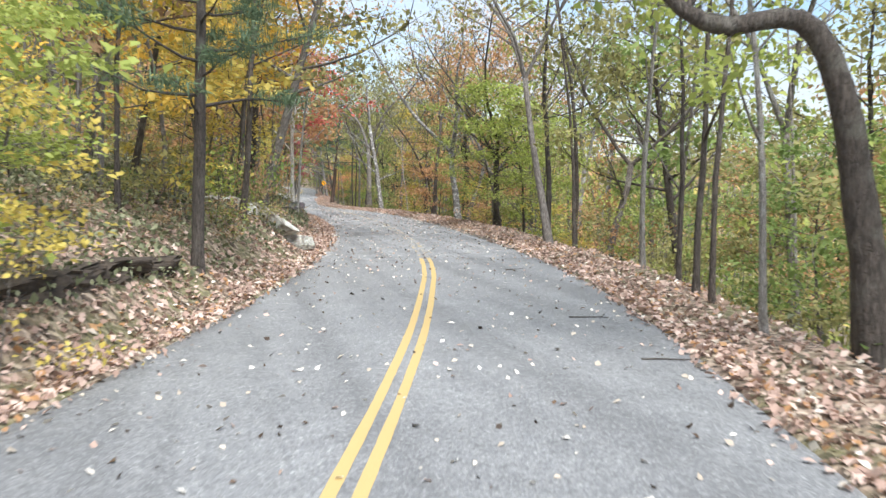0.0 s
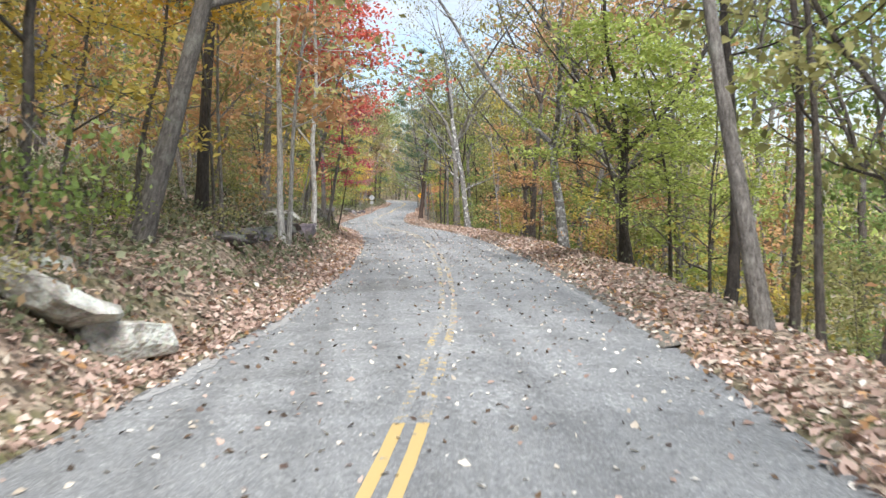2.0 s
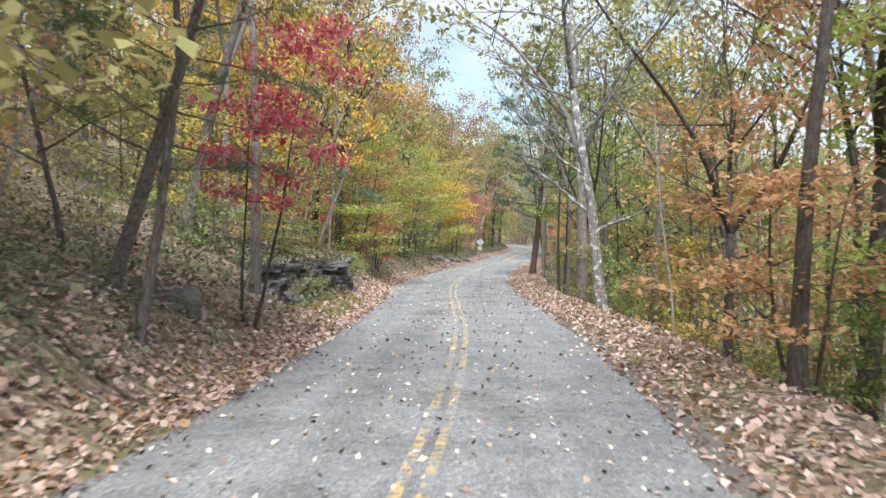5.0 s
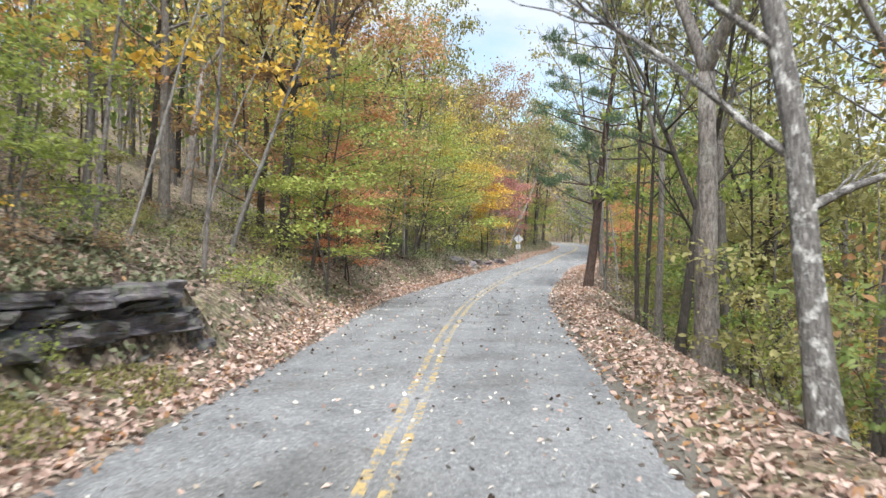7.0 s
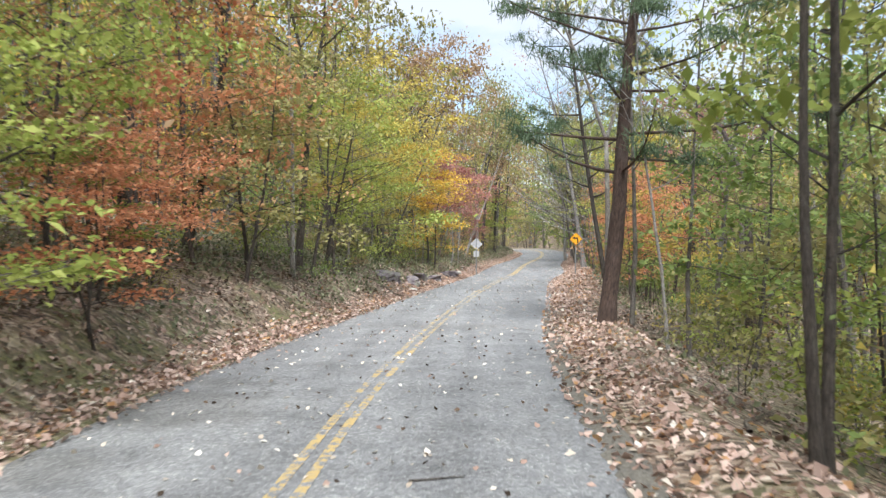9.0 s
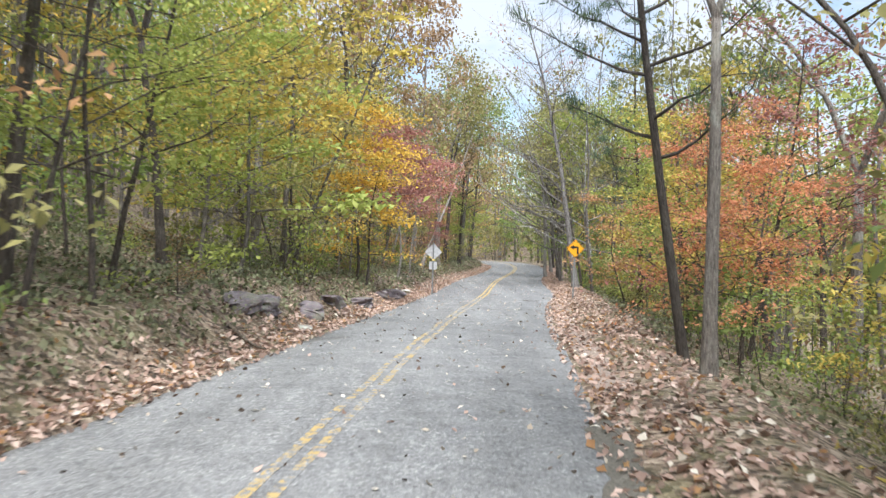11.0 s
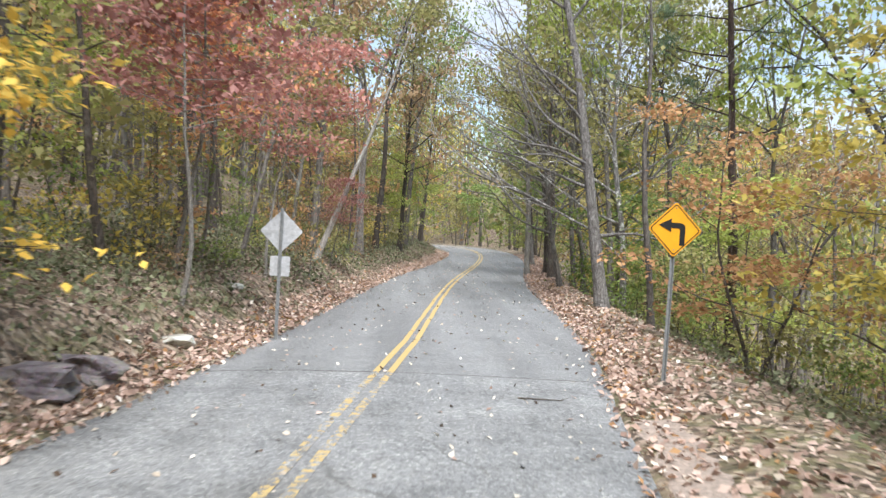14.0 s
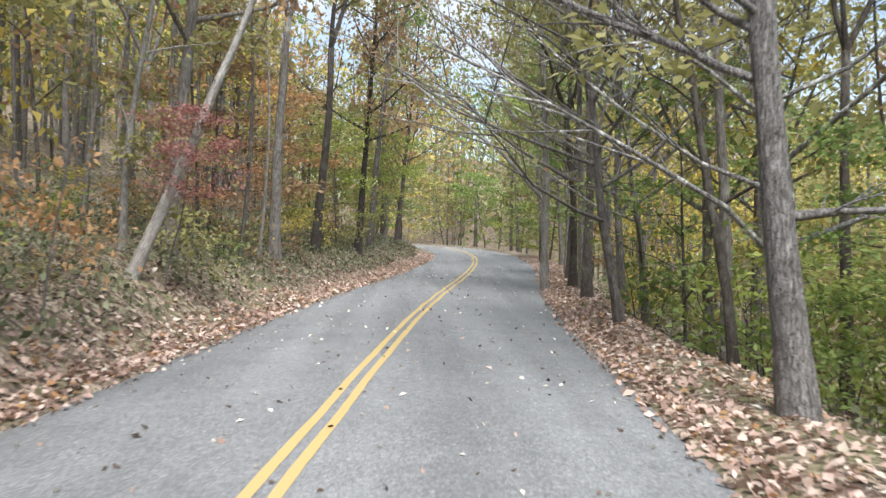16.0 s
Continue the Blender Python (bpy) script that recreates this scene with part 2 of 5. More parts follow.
def asphalt_nodes(n, l):
    """Colour and height of the worn asphalt: smooth newer stretches before and after an older, coarse one."""
    co = n.new("ShaderNodeTexCoord")
    grit = add(n, "TexVoronoi", Scale=70.0)
    grain = add(n, "TexNoise", Scale=160.0, Detail=3.0)
    spot = add(n, "TexNoise", Scale=1.1, Detail=8.0, Roughness=0.68)
    wide = add(n, "TexNoise", Scale=0.25, Detail=5.0)
    for t in (grit, grain, spot, wide):
        l.new(co.outputs["Object"], t.inputs["Vector"])
    mp = add(n, "Mapping", Scale=(1.6, 0.06, 1))
    l.new(co.outputs["Object"], mp.inputs["Vector"])
    streak = add(n, "TexNoise", Scale=1.0, Detail=4.0)
    l.new(mp.outputs[0], streak.inputs["Vector"])
    sep = n.new("ShaderNodeSeparateXYZ")
    l.new(co.outputs["Object"], sep.inputs[0])
    y = maths(n, l, "ADD", sep.outputs["Y"], maths(n, l, "MULTIPLY", spot.outputs["Fac"], 0.5))
    old = maths(n, l, "MULTIPLY", maths(n, l, "GREATER_THAN", y, -77.3), maths(n, l, "LESS_THAN", y, 36.1))
    new_c = ramp(n, [(0.3, (0.212, 0.217, 0.217)), (0.7, (0.272, 0.278, 0.277))])
    l.new(spot.outputs["Fac"], new_c.inputs["Fac"])
    old_c = ramp(n, [(0.25, (0.172, 0.176, 0.175)), (0.5, (0.265, 0.271, 0.271)), (0.8, (0.335, 0.342, 0.339))])
    l.new(spot.outputs["Fac"], old_c.inputs["Fac"])
    c = mixer(n, l, old, new_c.outputs["Color"], old_c.outputs["Color"])
    st = ramp(n, [(0.35, (0.78, 0.78, 0.78)), (0.65, (1.12, 1.12, 1.12))])
    l.new(streak.outputs["Fac"], st.inputs["Fac"])
    c = mixer(n, l, 0.8, c, st.outputs["Color"], "MULTIPLY")
    bend = n.new("ShaderNodeVectorMath")
    bend.operation = "MULTIPLY_ADD"
    l.new(spot.outputs["Color"], bend.inputs[0])
    bend.inputs[1].default_value = (0.9, 0.9, 0.0)
    l.new(co.outputs["Object"], bend.inputs[2])
    crack = add(n, "TexVoronoi", Scale=0.33)
    crack.feature = "DISTANCE_TO_EDGE"
    l.new(bend.outputs[0], crack.inputs["Vector"])
    cr = ramp(n, [(0.0, (0.55, 0.54, 0.52)), (0.002, (0.7, 0.7, 0.69)), (0.0042, (1, 1, 1))])
    l.new(crack.outputs["Distance"], cr.inputs["Fac"])
    keep = ramp(n, [(0.46, (0, 0, 0)), (0.56, (1, 1, 1))])
    l.new(wide.outputs["Fac"], keep.inputs["Fac"])
    c = mixer(n, l, maths(n, l, "MULTIPLY", keep.outputs["Color"], old), c, mixer(n, l, 1.0, c, cr.outputs["Color"], "MULTIPLY"))
    mend = ramp(n, [(0.60, (1, 1, 1)), (0.66, (0.80, 0.79, 0.77))])
    l.new(wide.outputs["Fac"], mend.inputs["Fac"])
    c = mixer(n, l, old, c, mixer(n, l, 1.0, c, mend.outputs["Color"], "MULTIPLY"))
    gap = maths(n, l, "ABSOLUTE", maths(n, l, "SUBTRACT", y, 36.1))
    seam = ramp(n, [(0.0, (0.38, 0.37, 0.36)), (0.022, (0.5, 0.49, 0.48)), (0.045, (1, 1, 1))])
    l.new(gap, seam.inputs["Fac"])
    c = mixer(n, l, 1.0, c, seam.outputs["Color"], "MULTIPLY")
    sep2 = n.new("ShaderNodeSeparateColor")
    l.new(grit.outputs["Color"], sep2.inputs["Color"])
    gr = ramp(n, [(0.0, (0.5, 0.5, 0.5)), (0.8, (1.08, 1.08, 1.08)), (1.0, (1.8, 1.78, 1.7))])
    l.new(sep2.outputs["Red"], gr.inputs["Fac"])
    c = mixer(n, l, 0.75, c, gr.outputs["Color"], "MULTIPLY")
    chip = add(n, "TexVoronoi", Scale=26.0)
    l.new(co.outputs["Object"], chip.inputs["Vector"])
    sep3 = n.new("ShaderNodeSeparateColor")
    l.new(chip.outputs["Color"], sep3.inputs["Color"])
    ch = ramp(n, [(0.0, (0.66, 0.66, 0.66)), (0.25, (0.92, 0.92, 0.92)), (0.75, (1.04, 1.04, 1.04)), (1.0, (1.42, 1.41, 1.38))])
    l.new(sep3.outputs["Green"], ch.inputs["Fac"])
    c = mixer(n, l, maths(n, l, "ADD", maths(n, l, "MULTIPLY", old, 0.4), 0.5), c, mixer(n, l, 1.0, c, ch.outputs["Color"], "MULTIPLY"))
    faded = maths(n, l, "ADD", old, maths(n, l, "MULTIPLY", maths(n, l, "MULTIPLY", maths(n, l, "GREATER_THAN", y, -77.3), maths(n, l, "LESS_THAN", y, -44.0)), 0.13))
    return c, maths(n, l, "ADD", grit.outputs["Distance"], grain.outputs["Fac"]), faded, spot, grain


def asphalt_material():
    m, n, l, p = material("worn_grey_asphalt")
    c, h, old, spot, grain = asphalt_nodes(n, l)
    l.new(c, p.inputs["Base Color"])
    p.inputs["Roughness"].default_value = 0.85
    bump(n, l, h, p, 0.7, 0.012)
    return m


ASPHALT = asphalt_material()


def paint_material(name, colour, bare):
    """Road paint worn through to the asphalt, most of all on the old stretch."""
    m, n, l, p = material(name)
    c, h, old, spot, grain = asphalt_nodes(n, l)
    co = n.new("ShaderNodeTexCoord")
    wear = add(n, "TexNoise", Scale=9.0, Detail=7.0, Roughness=0.72)
    l.new(co.outputs["Object"], wear.inputs["Vector"])
    k = maths(n, l, "ADD", wear.outputs["Fac"], maths(n, l, "MULTIPLY", maths(n, l, "SUBTRACT", spot.outputs["Fac"], 0.5), 0.5))
    lim = maths(n, l, "SUBTRACT", 0.72, maths(n, l, "MULTIPLY", old, bare))
    worn = maths(n, l, "GREATER_THAN", k, lim)
    tint = mixer(n, l, 0.35, colour, c, "MULTIPLY")
    tint = mixer(n, l, 0.5, colour, tint)
    l.new(mixer(n, l, worn, tint, c), p.inputs["Base Color"])
    p.inputs["Roughness"].default_value = 0.75
    bump(n, l, h, p, 0.4, 0.01)
    return m


PAINT_YELLOW = paint_material("worn_yellow_road_paint", (0.56, 0.41, 0.165), 0.245)
PAINT_WHITE = paint_material("worn_white_road_paint", (0.38, 0.375, 0.36), 0.18)


def plain_material(name, colour, rough=0.5, metal=0.0, scale=14.0, vary=0.25):
    m, n, l, p = material(name)
    co = n.new("ShaderNodeTexCoord")
    t = add(n, "TexNoise", Scale=scale, Detail=6.0, Roughness=0.65)
    l.new(co.outputs["Object"], t.inputs["Vector"])
    r = ramp(n, [(0.3, tuple(v * (1 - vary) for v in colour)), (0.7, tuple(min(1, v * (1 + vary)) for v in colour))])
    l.new(t.outputs["Fac"], r.inputs["Fac"])
    l.new(r.outputs["Color"], p.inputs["Base Color"])
    p.inputs["Roughness"].default_value, p.inputs["Metallic"].default_value = rough, metal
    bump(n, l, t.outputs["Fac"], p, 0.12, 0.004)
    return m


SOIL = plain_material("dark_bare_soil", (0.055, 0.042, 0.03), 0.97, 0.0, 9.0, 0.5)
MOSSY = plain_material("dark_mossy_gravel", (0.14, 0.13, 0.105), 0.95, 0.0, 30.0, 0.6)
SHOULDER = plain_material("pinkish_gravel_shoulder", (0.31, 0.25, 0.205), 0.95, 0.0, 22.0, 0.55)
STEEL = plain_material("weathered_galvanised_steel", (0.27, 0.28, 0.28), 0.6, 0.5)
SIGN_BACK = plain_material("bare_aluminium_sign_back", (0.47, 0.48, 0.49), 0.5, 0.25)
SIGN_YELLOW = plain_material("amber_sign_sheeting", (0.80, 0.36, 0.012), 0.45, 0.0, 6.0, 0.06)
SIGN_BLACK = plain_material("black_sign_print", (0.012, 0.012, 0.012), 0.5)
DEADWOOD = bark_material("bare_dead_wood", (0.06, 0.045, 0.035), (0.20, 0.16, 0.12), (0.38, 0.32, 0.25), (0.30, 0.28, 0.22))


# ---- plan: the road's edges, middle and height every ten metres along y ----
STEP_Y = np.arange(-130, 171, 10.0)
LEFT_X = [-21.75, -18.75, -15.74, -12.69, -9.92, -7.41, -5.6, -4.51, -3.98, -3.83, -4.04, -4.6, -5.11, -4.65, -3.43, -2.61, -1.83, -1.06, -0.49, 0.18, 1.19, 2.5, 3.77, 4.65, 4.79, 3.84, 1.43, -2.81, -10.18, -19.22, -30.18]
MID_X = [-18.65, -15.65, -12.64, -9.58, -6.76, -4.41, -2.86, -1.96, -1.33, -1.24, -1.6, -2.05, -2.17, -1.83, -1.07, -0.28, 0.64, 1.56, 2.27, 3.07, 4.14, 5.39, 6.54, 7.33, 7.47, 6.57, 4.22, -0.01, -7.09, -16.12, -27.08]
RIGHT_X = [-15.36, -12.35, -9.34, -6.16, -3.21, -1.07, 0.05, 0.83, 1.3, 1.33, 1.05, 0.81, 0.63, 0.99, 1.84, 2.57, 3.59, 5.06, 5.85, 6.48, 7.49, 8.74, 9.92, 10.69, 10.71, 9.65, 7.18, 2.97, -3.8, -12.82, -23.78]
ROAD_Z = [-0.13, -0.21, -0.38, -0.55, -0.74, -0.86, -0.96, -1.01, -1.11, -1.2, -1.38, -1.62, -1.76, -1.9, -1.86, -1.94, -2.08, -2.22, -2.29, -2.33, -2.33, -2.33, -2.2, -2.08, -1.95, -1.83, -1.83, -1.83, -1.83, -1.83, -1.83]
FINE_Y = np.arange(-150, 190.01, 0.5)


def smooth(values):
    raw = np.interp(np.arange(-180, 220.01, 0.5), STEP_Y, values)
    k = np.exp(-np.linspace(-2.2, 2.2, 33) ** 2)
    s = np.convolve(raw, k / k.sum(), "same")
    return s[60:60 + len(FINE_Y)]


T_LEFT, T_MID, T_RIGHT, T_Z = (smooth(v) for v in (LEFT_X, MID_X, RIGHT_X, ROAD_Z))


def left_x(y):
    return float(np.interp(y, FINE_Y, T_LEFT))


def mid_x(y):
    return float(np.interp(y, FINE_Y, T_MID)) + 0.06


def right_x(y):
    return float(np.interp(y, FINE_Y, T_RIGHT))


def road_z(y):
    return float(np.interp(y, FINE_Y, T_Z))


def rough(x, y, size, seed=0.0):
    return noise.noise(Vector((x / size, y / size, seed)))


SLOPE_Y = (-130, -100, -60, -40, -10, 8, 25, 60, 120, 150)
SLOPE_UP = (0.26, 0.28, 0.30, 0.36, 0.36, 0.26, 0.20, 0.20, 0.22, 0.22)
BANK_UP = (0.8, 0.95, 0.85, 0.75, 0.75, 0.70, 0.75, 0.80, 0.60, 0.50)
SLOPE_DN = (0.55, 0.55, 0.50, 0.55, 0.50, 0.42, 0.32, 0.42, 0.30, 0.25)
LEDGE_Y, LEDGE_D = (-38, -34, -30, -25.8), (1.9, 1.85, 1.6, 0.75)
BERM = (1.5, 1.5, 1.8, 1.6, 1.4, 1.9, 2.3, 1.4, 1.4, 1.4)


def ease(a, b, v):
    u = min(1.0, max(0.0, (v - a) / (b - a)))
    return u * u * (3 - 2 * u)


def bank(side, d, y, x):
    """Height of the ground over the road's edge, d metres out from it."""
    if side < 0:
        up, step = np.interp(y, SLOPE_Y, SLOPE_UP), np.interp(y, SLOPE_Y, BANK_UP)
        h = 0.03 + step * ease(0.25, 1.9, d + 0.4 * rough(x, y, 2.5, 3.0)) + up * max(0.0, min(d, 45) - 1.2) + 0.16 * max(0.0, min(d, 50) - 11) + 0.10 * max(0.0, min(d, 160) - 45)
    else:
        dn, w = np.interp(y, SLOPE_Y, SLOPE_DN), np.interp(y, SLOPE_Y, BERM)
        w += 0.35 * rough(x, y, 3.5, 5.0)
        h = 0.03 + 0.10 * ease(0.3, 1.1, d) - 0.12 * ease(w - 0.4, w + 0.6, d) - dn * max(0.0, min(d, 22) - w) - 0.12 * max(0.0, min(d, 70) - 22)
    if side < 0 and -38 < y < -24.5:
        # the cut below the rock ledge
        k, f = ease(-38, -35.5, y) * (1 - ease(-26.2, -24.6, y)), np.interp(y, LEDGE_Y, LEDGE_D)
        cut = 0.03 + 0.30 * ease(0.25, 1.0, d) + 1.05 * ease(f + 0.05, f + 0.35, d) + up * max(0.0, min(d, 45) - f - 0.3) + 0.16 * max(0.0, min(d, 50) - 11) + 0.10 * max(0.0, min(d, 160) - 45)
        h += k * (cut - h)
    h += 0.28 * max(0.0, y - 118) * ease(3, 30, d)
    k = ease(0.2, 2.5, d)
    h += k * (0.16 * rough(x, y, 3.0) + 0.06 * rough(x, y, 0.9, 2.0)) + ease(4, 25, d) * 0.7 * rough(x, y, 14.0, 1.0)
    return h


def ground_z(x, y):
    a, b = left_x(y), right_x(y)
    z = road_z(y)
    if x < a:
        return z + bank(-1, a - x, y, x)
    if x > b:
        return z + bank(1, x - b, y, x)
    return z


def mesh_object(name, verts, faces, mat, parent=None, label="", flat=True):
    me = bpy.data.meshes.new(name)
    me.from_pydata([tuple(v) for v in verts], [], faces)
    me.materials.append(mat)
    if not flat:
        me.polygons.foreach_set("use_smooth", [True] * len(me.polygons))
    me.update()
    ob = new(name, me)
    if parent is not None:
        ob.parent = parent
    if label:
        ob["label"] = label
    return ob


def part(name, bm, mat, parent, label="", flat=True):
    me = bpy.data.meshes.new(name)
    bm.to_mesh(me)
    bm.free()
    me.materials.append(mat)
    if not flat:
        me.polygons.foreach_set("use_smooth", [True] * len(me.polygons))
    ob = new(name, me)
    ob.parent = parent
    if label:
        ob["label"] = label
    return ob


def thing(name, m, label, category, group=""):
    e = new(name)
    e.empty_display_size = 0.2
    e.matrix_basis = m
    return tagged(e, label, category, group)


# ---- ground: one sheet, sunk under the road, from the hillside down to the valley ----
def build_ground():
    outs = [0.0, 0.2, 0.45, 0.7, 0.95, 1.2, 1.5, 1.8, 2.15, 2.5, 2.9, 3.4, 4, 4.7, 5.5, 6.5, 7.6, 9, 10.5, 12.5, 15, 18, 22, 27, 34, 45, 70, 120, 250, 600]
    ys = [-600, -300, -190] + list(np.arange(-150, 190.1, 0.75)) + [230, 330, 650]
    verts, faces = [], []
    for y in ys:
        yc = min(188, max(-148, y))
        a, b, z = left_x(yc), right_x(yc), road_z(yc)
        row = [(a - d, y, z + bank(-1, d, yc, a - d)) for d in reversed(outs)]
        row += [(a + 0.25, y, z - 0.14), (b - 0.25, y, z - 0.14)]
        row += [(b + d, y, z + bank(1, d, yc, b + d)) for d in outs]
        verts += row
    w = 2 * len(outs) + 2
    for j in range(len(ys) - 1):
        for i in range(w - 1):
            k = j * w + i
            faces.append((k, k + 1, k + w + 1, k + w))
    tagged(mesh_object("ground", verts, faces, GROUND, flat=False), "wooded hillside soil under brown fallen leaves", "ground", kind="structure")


# ---- road: a cambered slab with ragged edges ----
def build_road():
    verts, faces = [], []
    ys = np.arange(-148, 188.1, 0.4)
    cols = 17
    for y in ys:
        a = left_x(y) + 0.10 * rough(y, 0, 1.1, 7.0) + 0.12 * rough(y, 0, 4.5, 8.0) - 0.05
        b = right_x(y) + 0.12 * rough(y, 0, 1.0, 9.0) + 0.16 * rough(y, 0, 4.0, 10.0) + 0.05
        z = road_z(y)
        verts.append((a - 0.05, y, z - 0.25))
        for i in range(cols):
            u = i / (cols - 1)
            x = a + (b - a) * u
            verts.append((x, y, z + 0.06 * (1 - (2 * u - 1) ** 2) + 0.012 * rough(x, y, 1.6, 4.0)))
        verts.append((b + 0.05, y, z - 0.25))
    w = cols + 2
    for j in range(len(ys) - 1):
        for i in range(w - 1):
            k = j * w + i
            faces.append((k, k + 1, k + w + 1, k + w))
    tagged(mesh_object("road", verts, faces, ASPHALT, flat=False), "narrow grey asphalt road, patched and worn", "road", kind="structure")


def road_top(x, y):
    a, b = left_x(y) - 0.05, right_x(y) + 0.05
    u = min(1, max(0, (x - a) / (b - a)))
    return road_z(y) + 0.06 * (1 - (2 * u - 1) ** 2) + 0.012 * rough(x, y, 1.6, 4.0)


def build_stripe(name, offset, width, y0, y1, mat, label, ragged=0.006, base=mid_x, columns=2):
    verts, faces = [], []
    ys = np.arange(y0, y1, 0.2)
    for y in ys:
        c = base(y) + offset + 0.02 * rough(y, offset, 3.0, 11.0)
        for k in range(columns):
            s = k / (columns - 1) - 0.5
            x = c + s * width + ragged * rough(y, s, 0.3, 12.0) + ragged * rough(y, s, 1.7, 13.0)
            verts.append((x, y, max(road_top(x, y), ground_z(x, y)) + (0.005 if columns == 2 else 0.022 * (1 - (2 * s) ** 4 * 2.2) + 0.018 * rough(x, y, 0.22, 14.0) + 0.012 * rough(x, y, 0.7, 15.0))))
    for j in range(len(ys) - 1):
        for k in range(columns - 1):
            a = j * columns + k
            faces.append((a, a + 1, a + columns + 1, a + columns))
    tagged(mesh_object(name, verts, faces, mat), label, "road marking" if columns == 2 else "verge", kind="structure")


build_ground()
build_road()
for side in (-0.102, 0.102):
    build_stripe("road_marking", side, 0.102, -147, 187, PAINT_YELLOW, "worn yellow centre line painted on the asphalt")
build_stripe("verge", 0.02, 0.42, -74, 6, MOSSY, "dark mossy gravel along the asphalt's edge", 0.10, right_x, 9)
build_stripe("verge", 0.32, 0.62, 8, 33, SHOULDER, "pinkish gravel shoulder along the asphalt's edge", 0.14, right_x, 11)
build_stripe("edge_marking", 0.22, 0.20, -76, -63, PAINT_WHITE, "faded white edge line on the asphalt", 0.09, left_x)
build_stripe("edge_marking", -0.33, 0.13, -70.5, -65, PAINT_WHITE, "faded white edge line on the asphalt", 0.06, right_x)


# ---- trees ----
def tube(verts, faces, pts, radii, sides):
    base = len(verts)
    for k, p in enumerate(pts):
        t = (pts[min(k + 1, len(pts) - 1)] - pts[max(k - 1, 0)]).normalized()
        u = t.cross(Vector((0.31, 0.95, 0.05))).normalized()
        v = t.cross(u)
        for s in range(sides):
            a = 2 * math.pi * s / sides
            q = u * math.cos(a) + v * math.sin(a)
            r = radii[k]
            if r > 0.04:
                r *= 1 + 0.22 * noise.noise((p + q * 0.3) * 1.3) + 0.10 * noise.noise((p + q) * 4.0)
            verts.append(p + q * r)
    for k in range(len(pts) - 1):
        for s in range(sides):
            a, b = base + k * sides + s, base + k * sides + (s + 1) % sides
            faces.append((a, b, b + sides, a + sides))
    faces.append(tuple(base + (len(pts) - 1) * sides + s for s in range(sides)))


def limb(rng, start, way, length, steps, wander, lift):
    pts, p, d = [start.copy()], start.copy(), way.normalized()
    for k in range(steps):
        d = (d + Vector((rng.gauss(0, wander), rng.gauss(0, wander), rng.gauss(0, wander) + lift))).normalized()
        p = p + d * (length / steps)
        pts.append(p.copy())
    return pts


def taper(a, b, n):
    return [a + (b - a) * k / (n - 1) for k in range(n)]


def along(pts, u):
    f = u * (len(pts) - 1)
    k = min(int(f), len(pts) - 2)
    return pts[k].lerp(pts[k + 1], f - k), (pts[k + 1] - pts[k]).normalized()


def bent(path, steps):
    """A smooth line of steps + 1 points through the bends given."""
    p = [Vector(q) for q in path]
    p = [p[0] * 2 - p[1]] + p + [p[-1] * 2 - p[-2]]
    out = []
    for k in range(steps + 1):
        f = k / steps * (len(p) - 3)
        j = min(int(f), len(p) - 4)
        u = f - j
        a, b, c, d = p[j:j + 4]
        out.append(0.5 * (2 * b + (c - a) * u + (2 * a - 5 * b + 4 * c - d) * u * u + (3 * b - a - 3 * c + d) * u ** 3))
    return out


def leaf_arrays(centres, size, rng, flat, stretch=1.7):
    """Folded leaf blades, one per centre; flat: 0 turns them any way, 1 lays them level."""
    c = np.asarray(centres, dtype=float)
    n = len(c)
    yaw = rng.uniform(0, 2 * np.pi, n)
    pitch = rng.normal(0, 1, n) * (1.15 - 0.85 * flat) - 0.25
    roll = rng.normal(0, 1, n) * (1.0 - 0.7 * flat)
    s = size * np.clip(rng.normal(1, 0.28, n), 0.45, 1.8)
    ax = np.stack([np.cos(yaw) * np.cos(pitch), np.sin(yaw) * np.cos(pitch), np.sin(pitch)], 1)
    side = np.stack([-np.sin(yaw), np.cos(yaw), np.zeros(n)], 1)
    up = np.cross(ax, side)
    side2 = side * np.cos(roll)[:, None] + up * np.sin(roll)[:, None]
    up2 = np.cross(ax, side2)
    half = (s / stretch * 0.5)[:, None]
    v = np.empty((n, 4, 3))
    v[:, 0] = c - ax * (s * 0.5)[:, None]
    v[:, 1] = c + side2 * half + up2 * half * 0.35
    v[:, 2] = c + ax * (s * 0.5)[:, None]
    v[:, 3] = c - side2 * half + up2 * half * 0.35
    return v.reshape(-1, 3)


def blade_mesh(name, verts):
    """Leaves so far off that each is one flat blade."""
    v = np.asarray(verts, dtype=np.float32).reshape(-1, 4, 3)[:, :3]
    n = len(v)
    me = bpy.data.meshes.new(name)
    me.vertices.add(3 * n)
    me.vertices.foreach_set("co", v.ravel())
    me.loops.add(3 * n)
    me.loops.foreach_set("vertex_index", np.arange(3 * n, dtype=np.int32))
    me.polygons.add(n)
    me.polygons.foreach_set("loop_start", np.arange(0, 3 * n, 3, dtype=np.int32))
    me.update(calc_edges=True)
    return me


def leaf_mesh(name, verts):
    n = len(verts) // 4
    me = bpy.data.meshes.new(name)
    me.vertices.add(4 * n)
    me.vertices.foreach_set("co", np.asarray(verts, dtype=np.float32).ravel())
    q = np.arange(n, dtype=np.int32) * 4
    idx = np.stack([q, q + 1, q + 2, q, q + 2, q + 3], 1).ravel()
    me.loops.add(6 * n)
    me.loops.foreach_set("vertex_index", idx)
    me.polygons.add(2 * n)
    me.polygons.foreach_set("loop_start", np.arange(0, 6 * n, 3, dtype=np.int32))
    me.update(calc_edges=True)
    return me


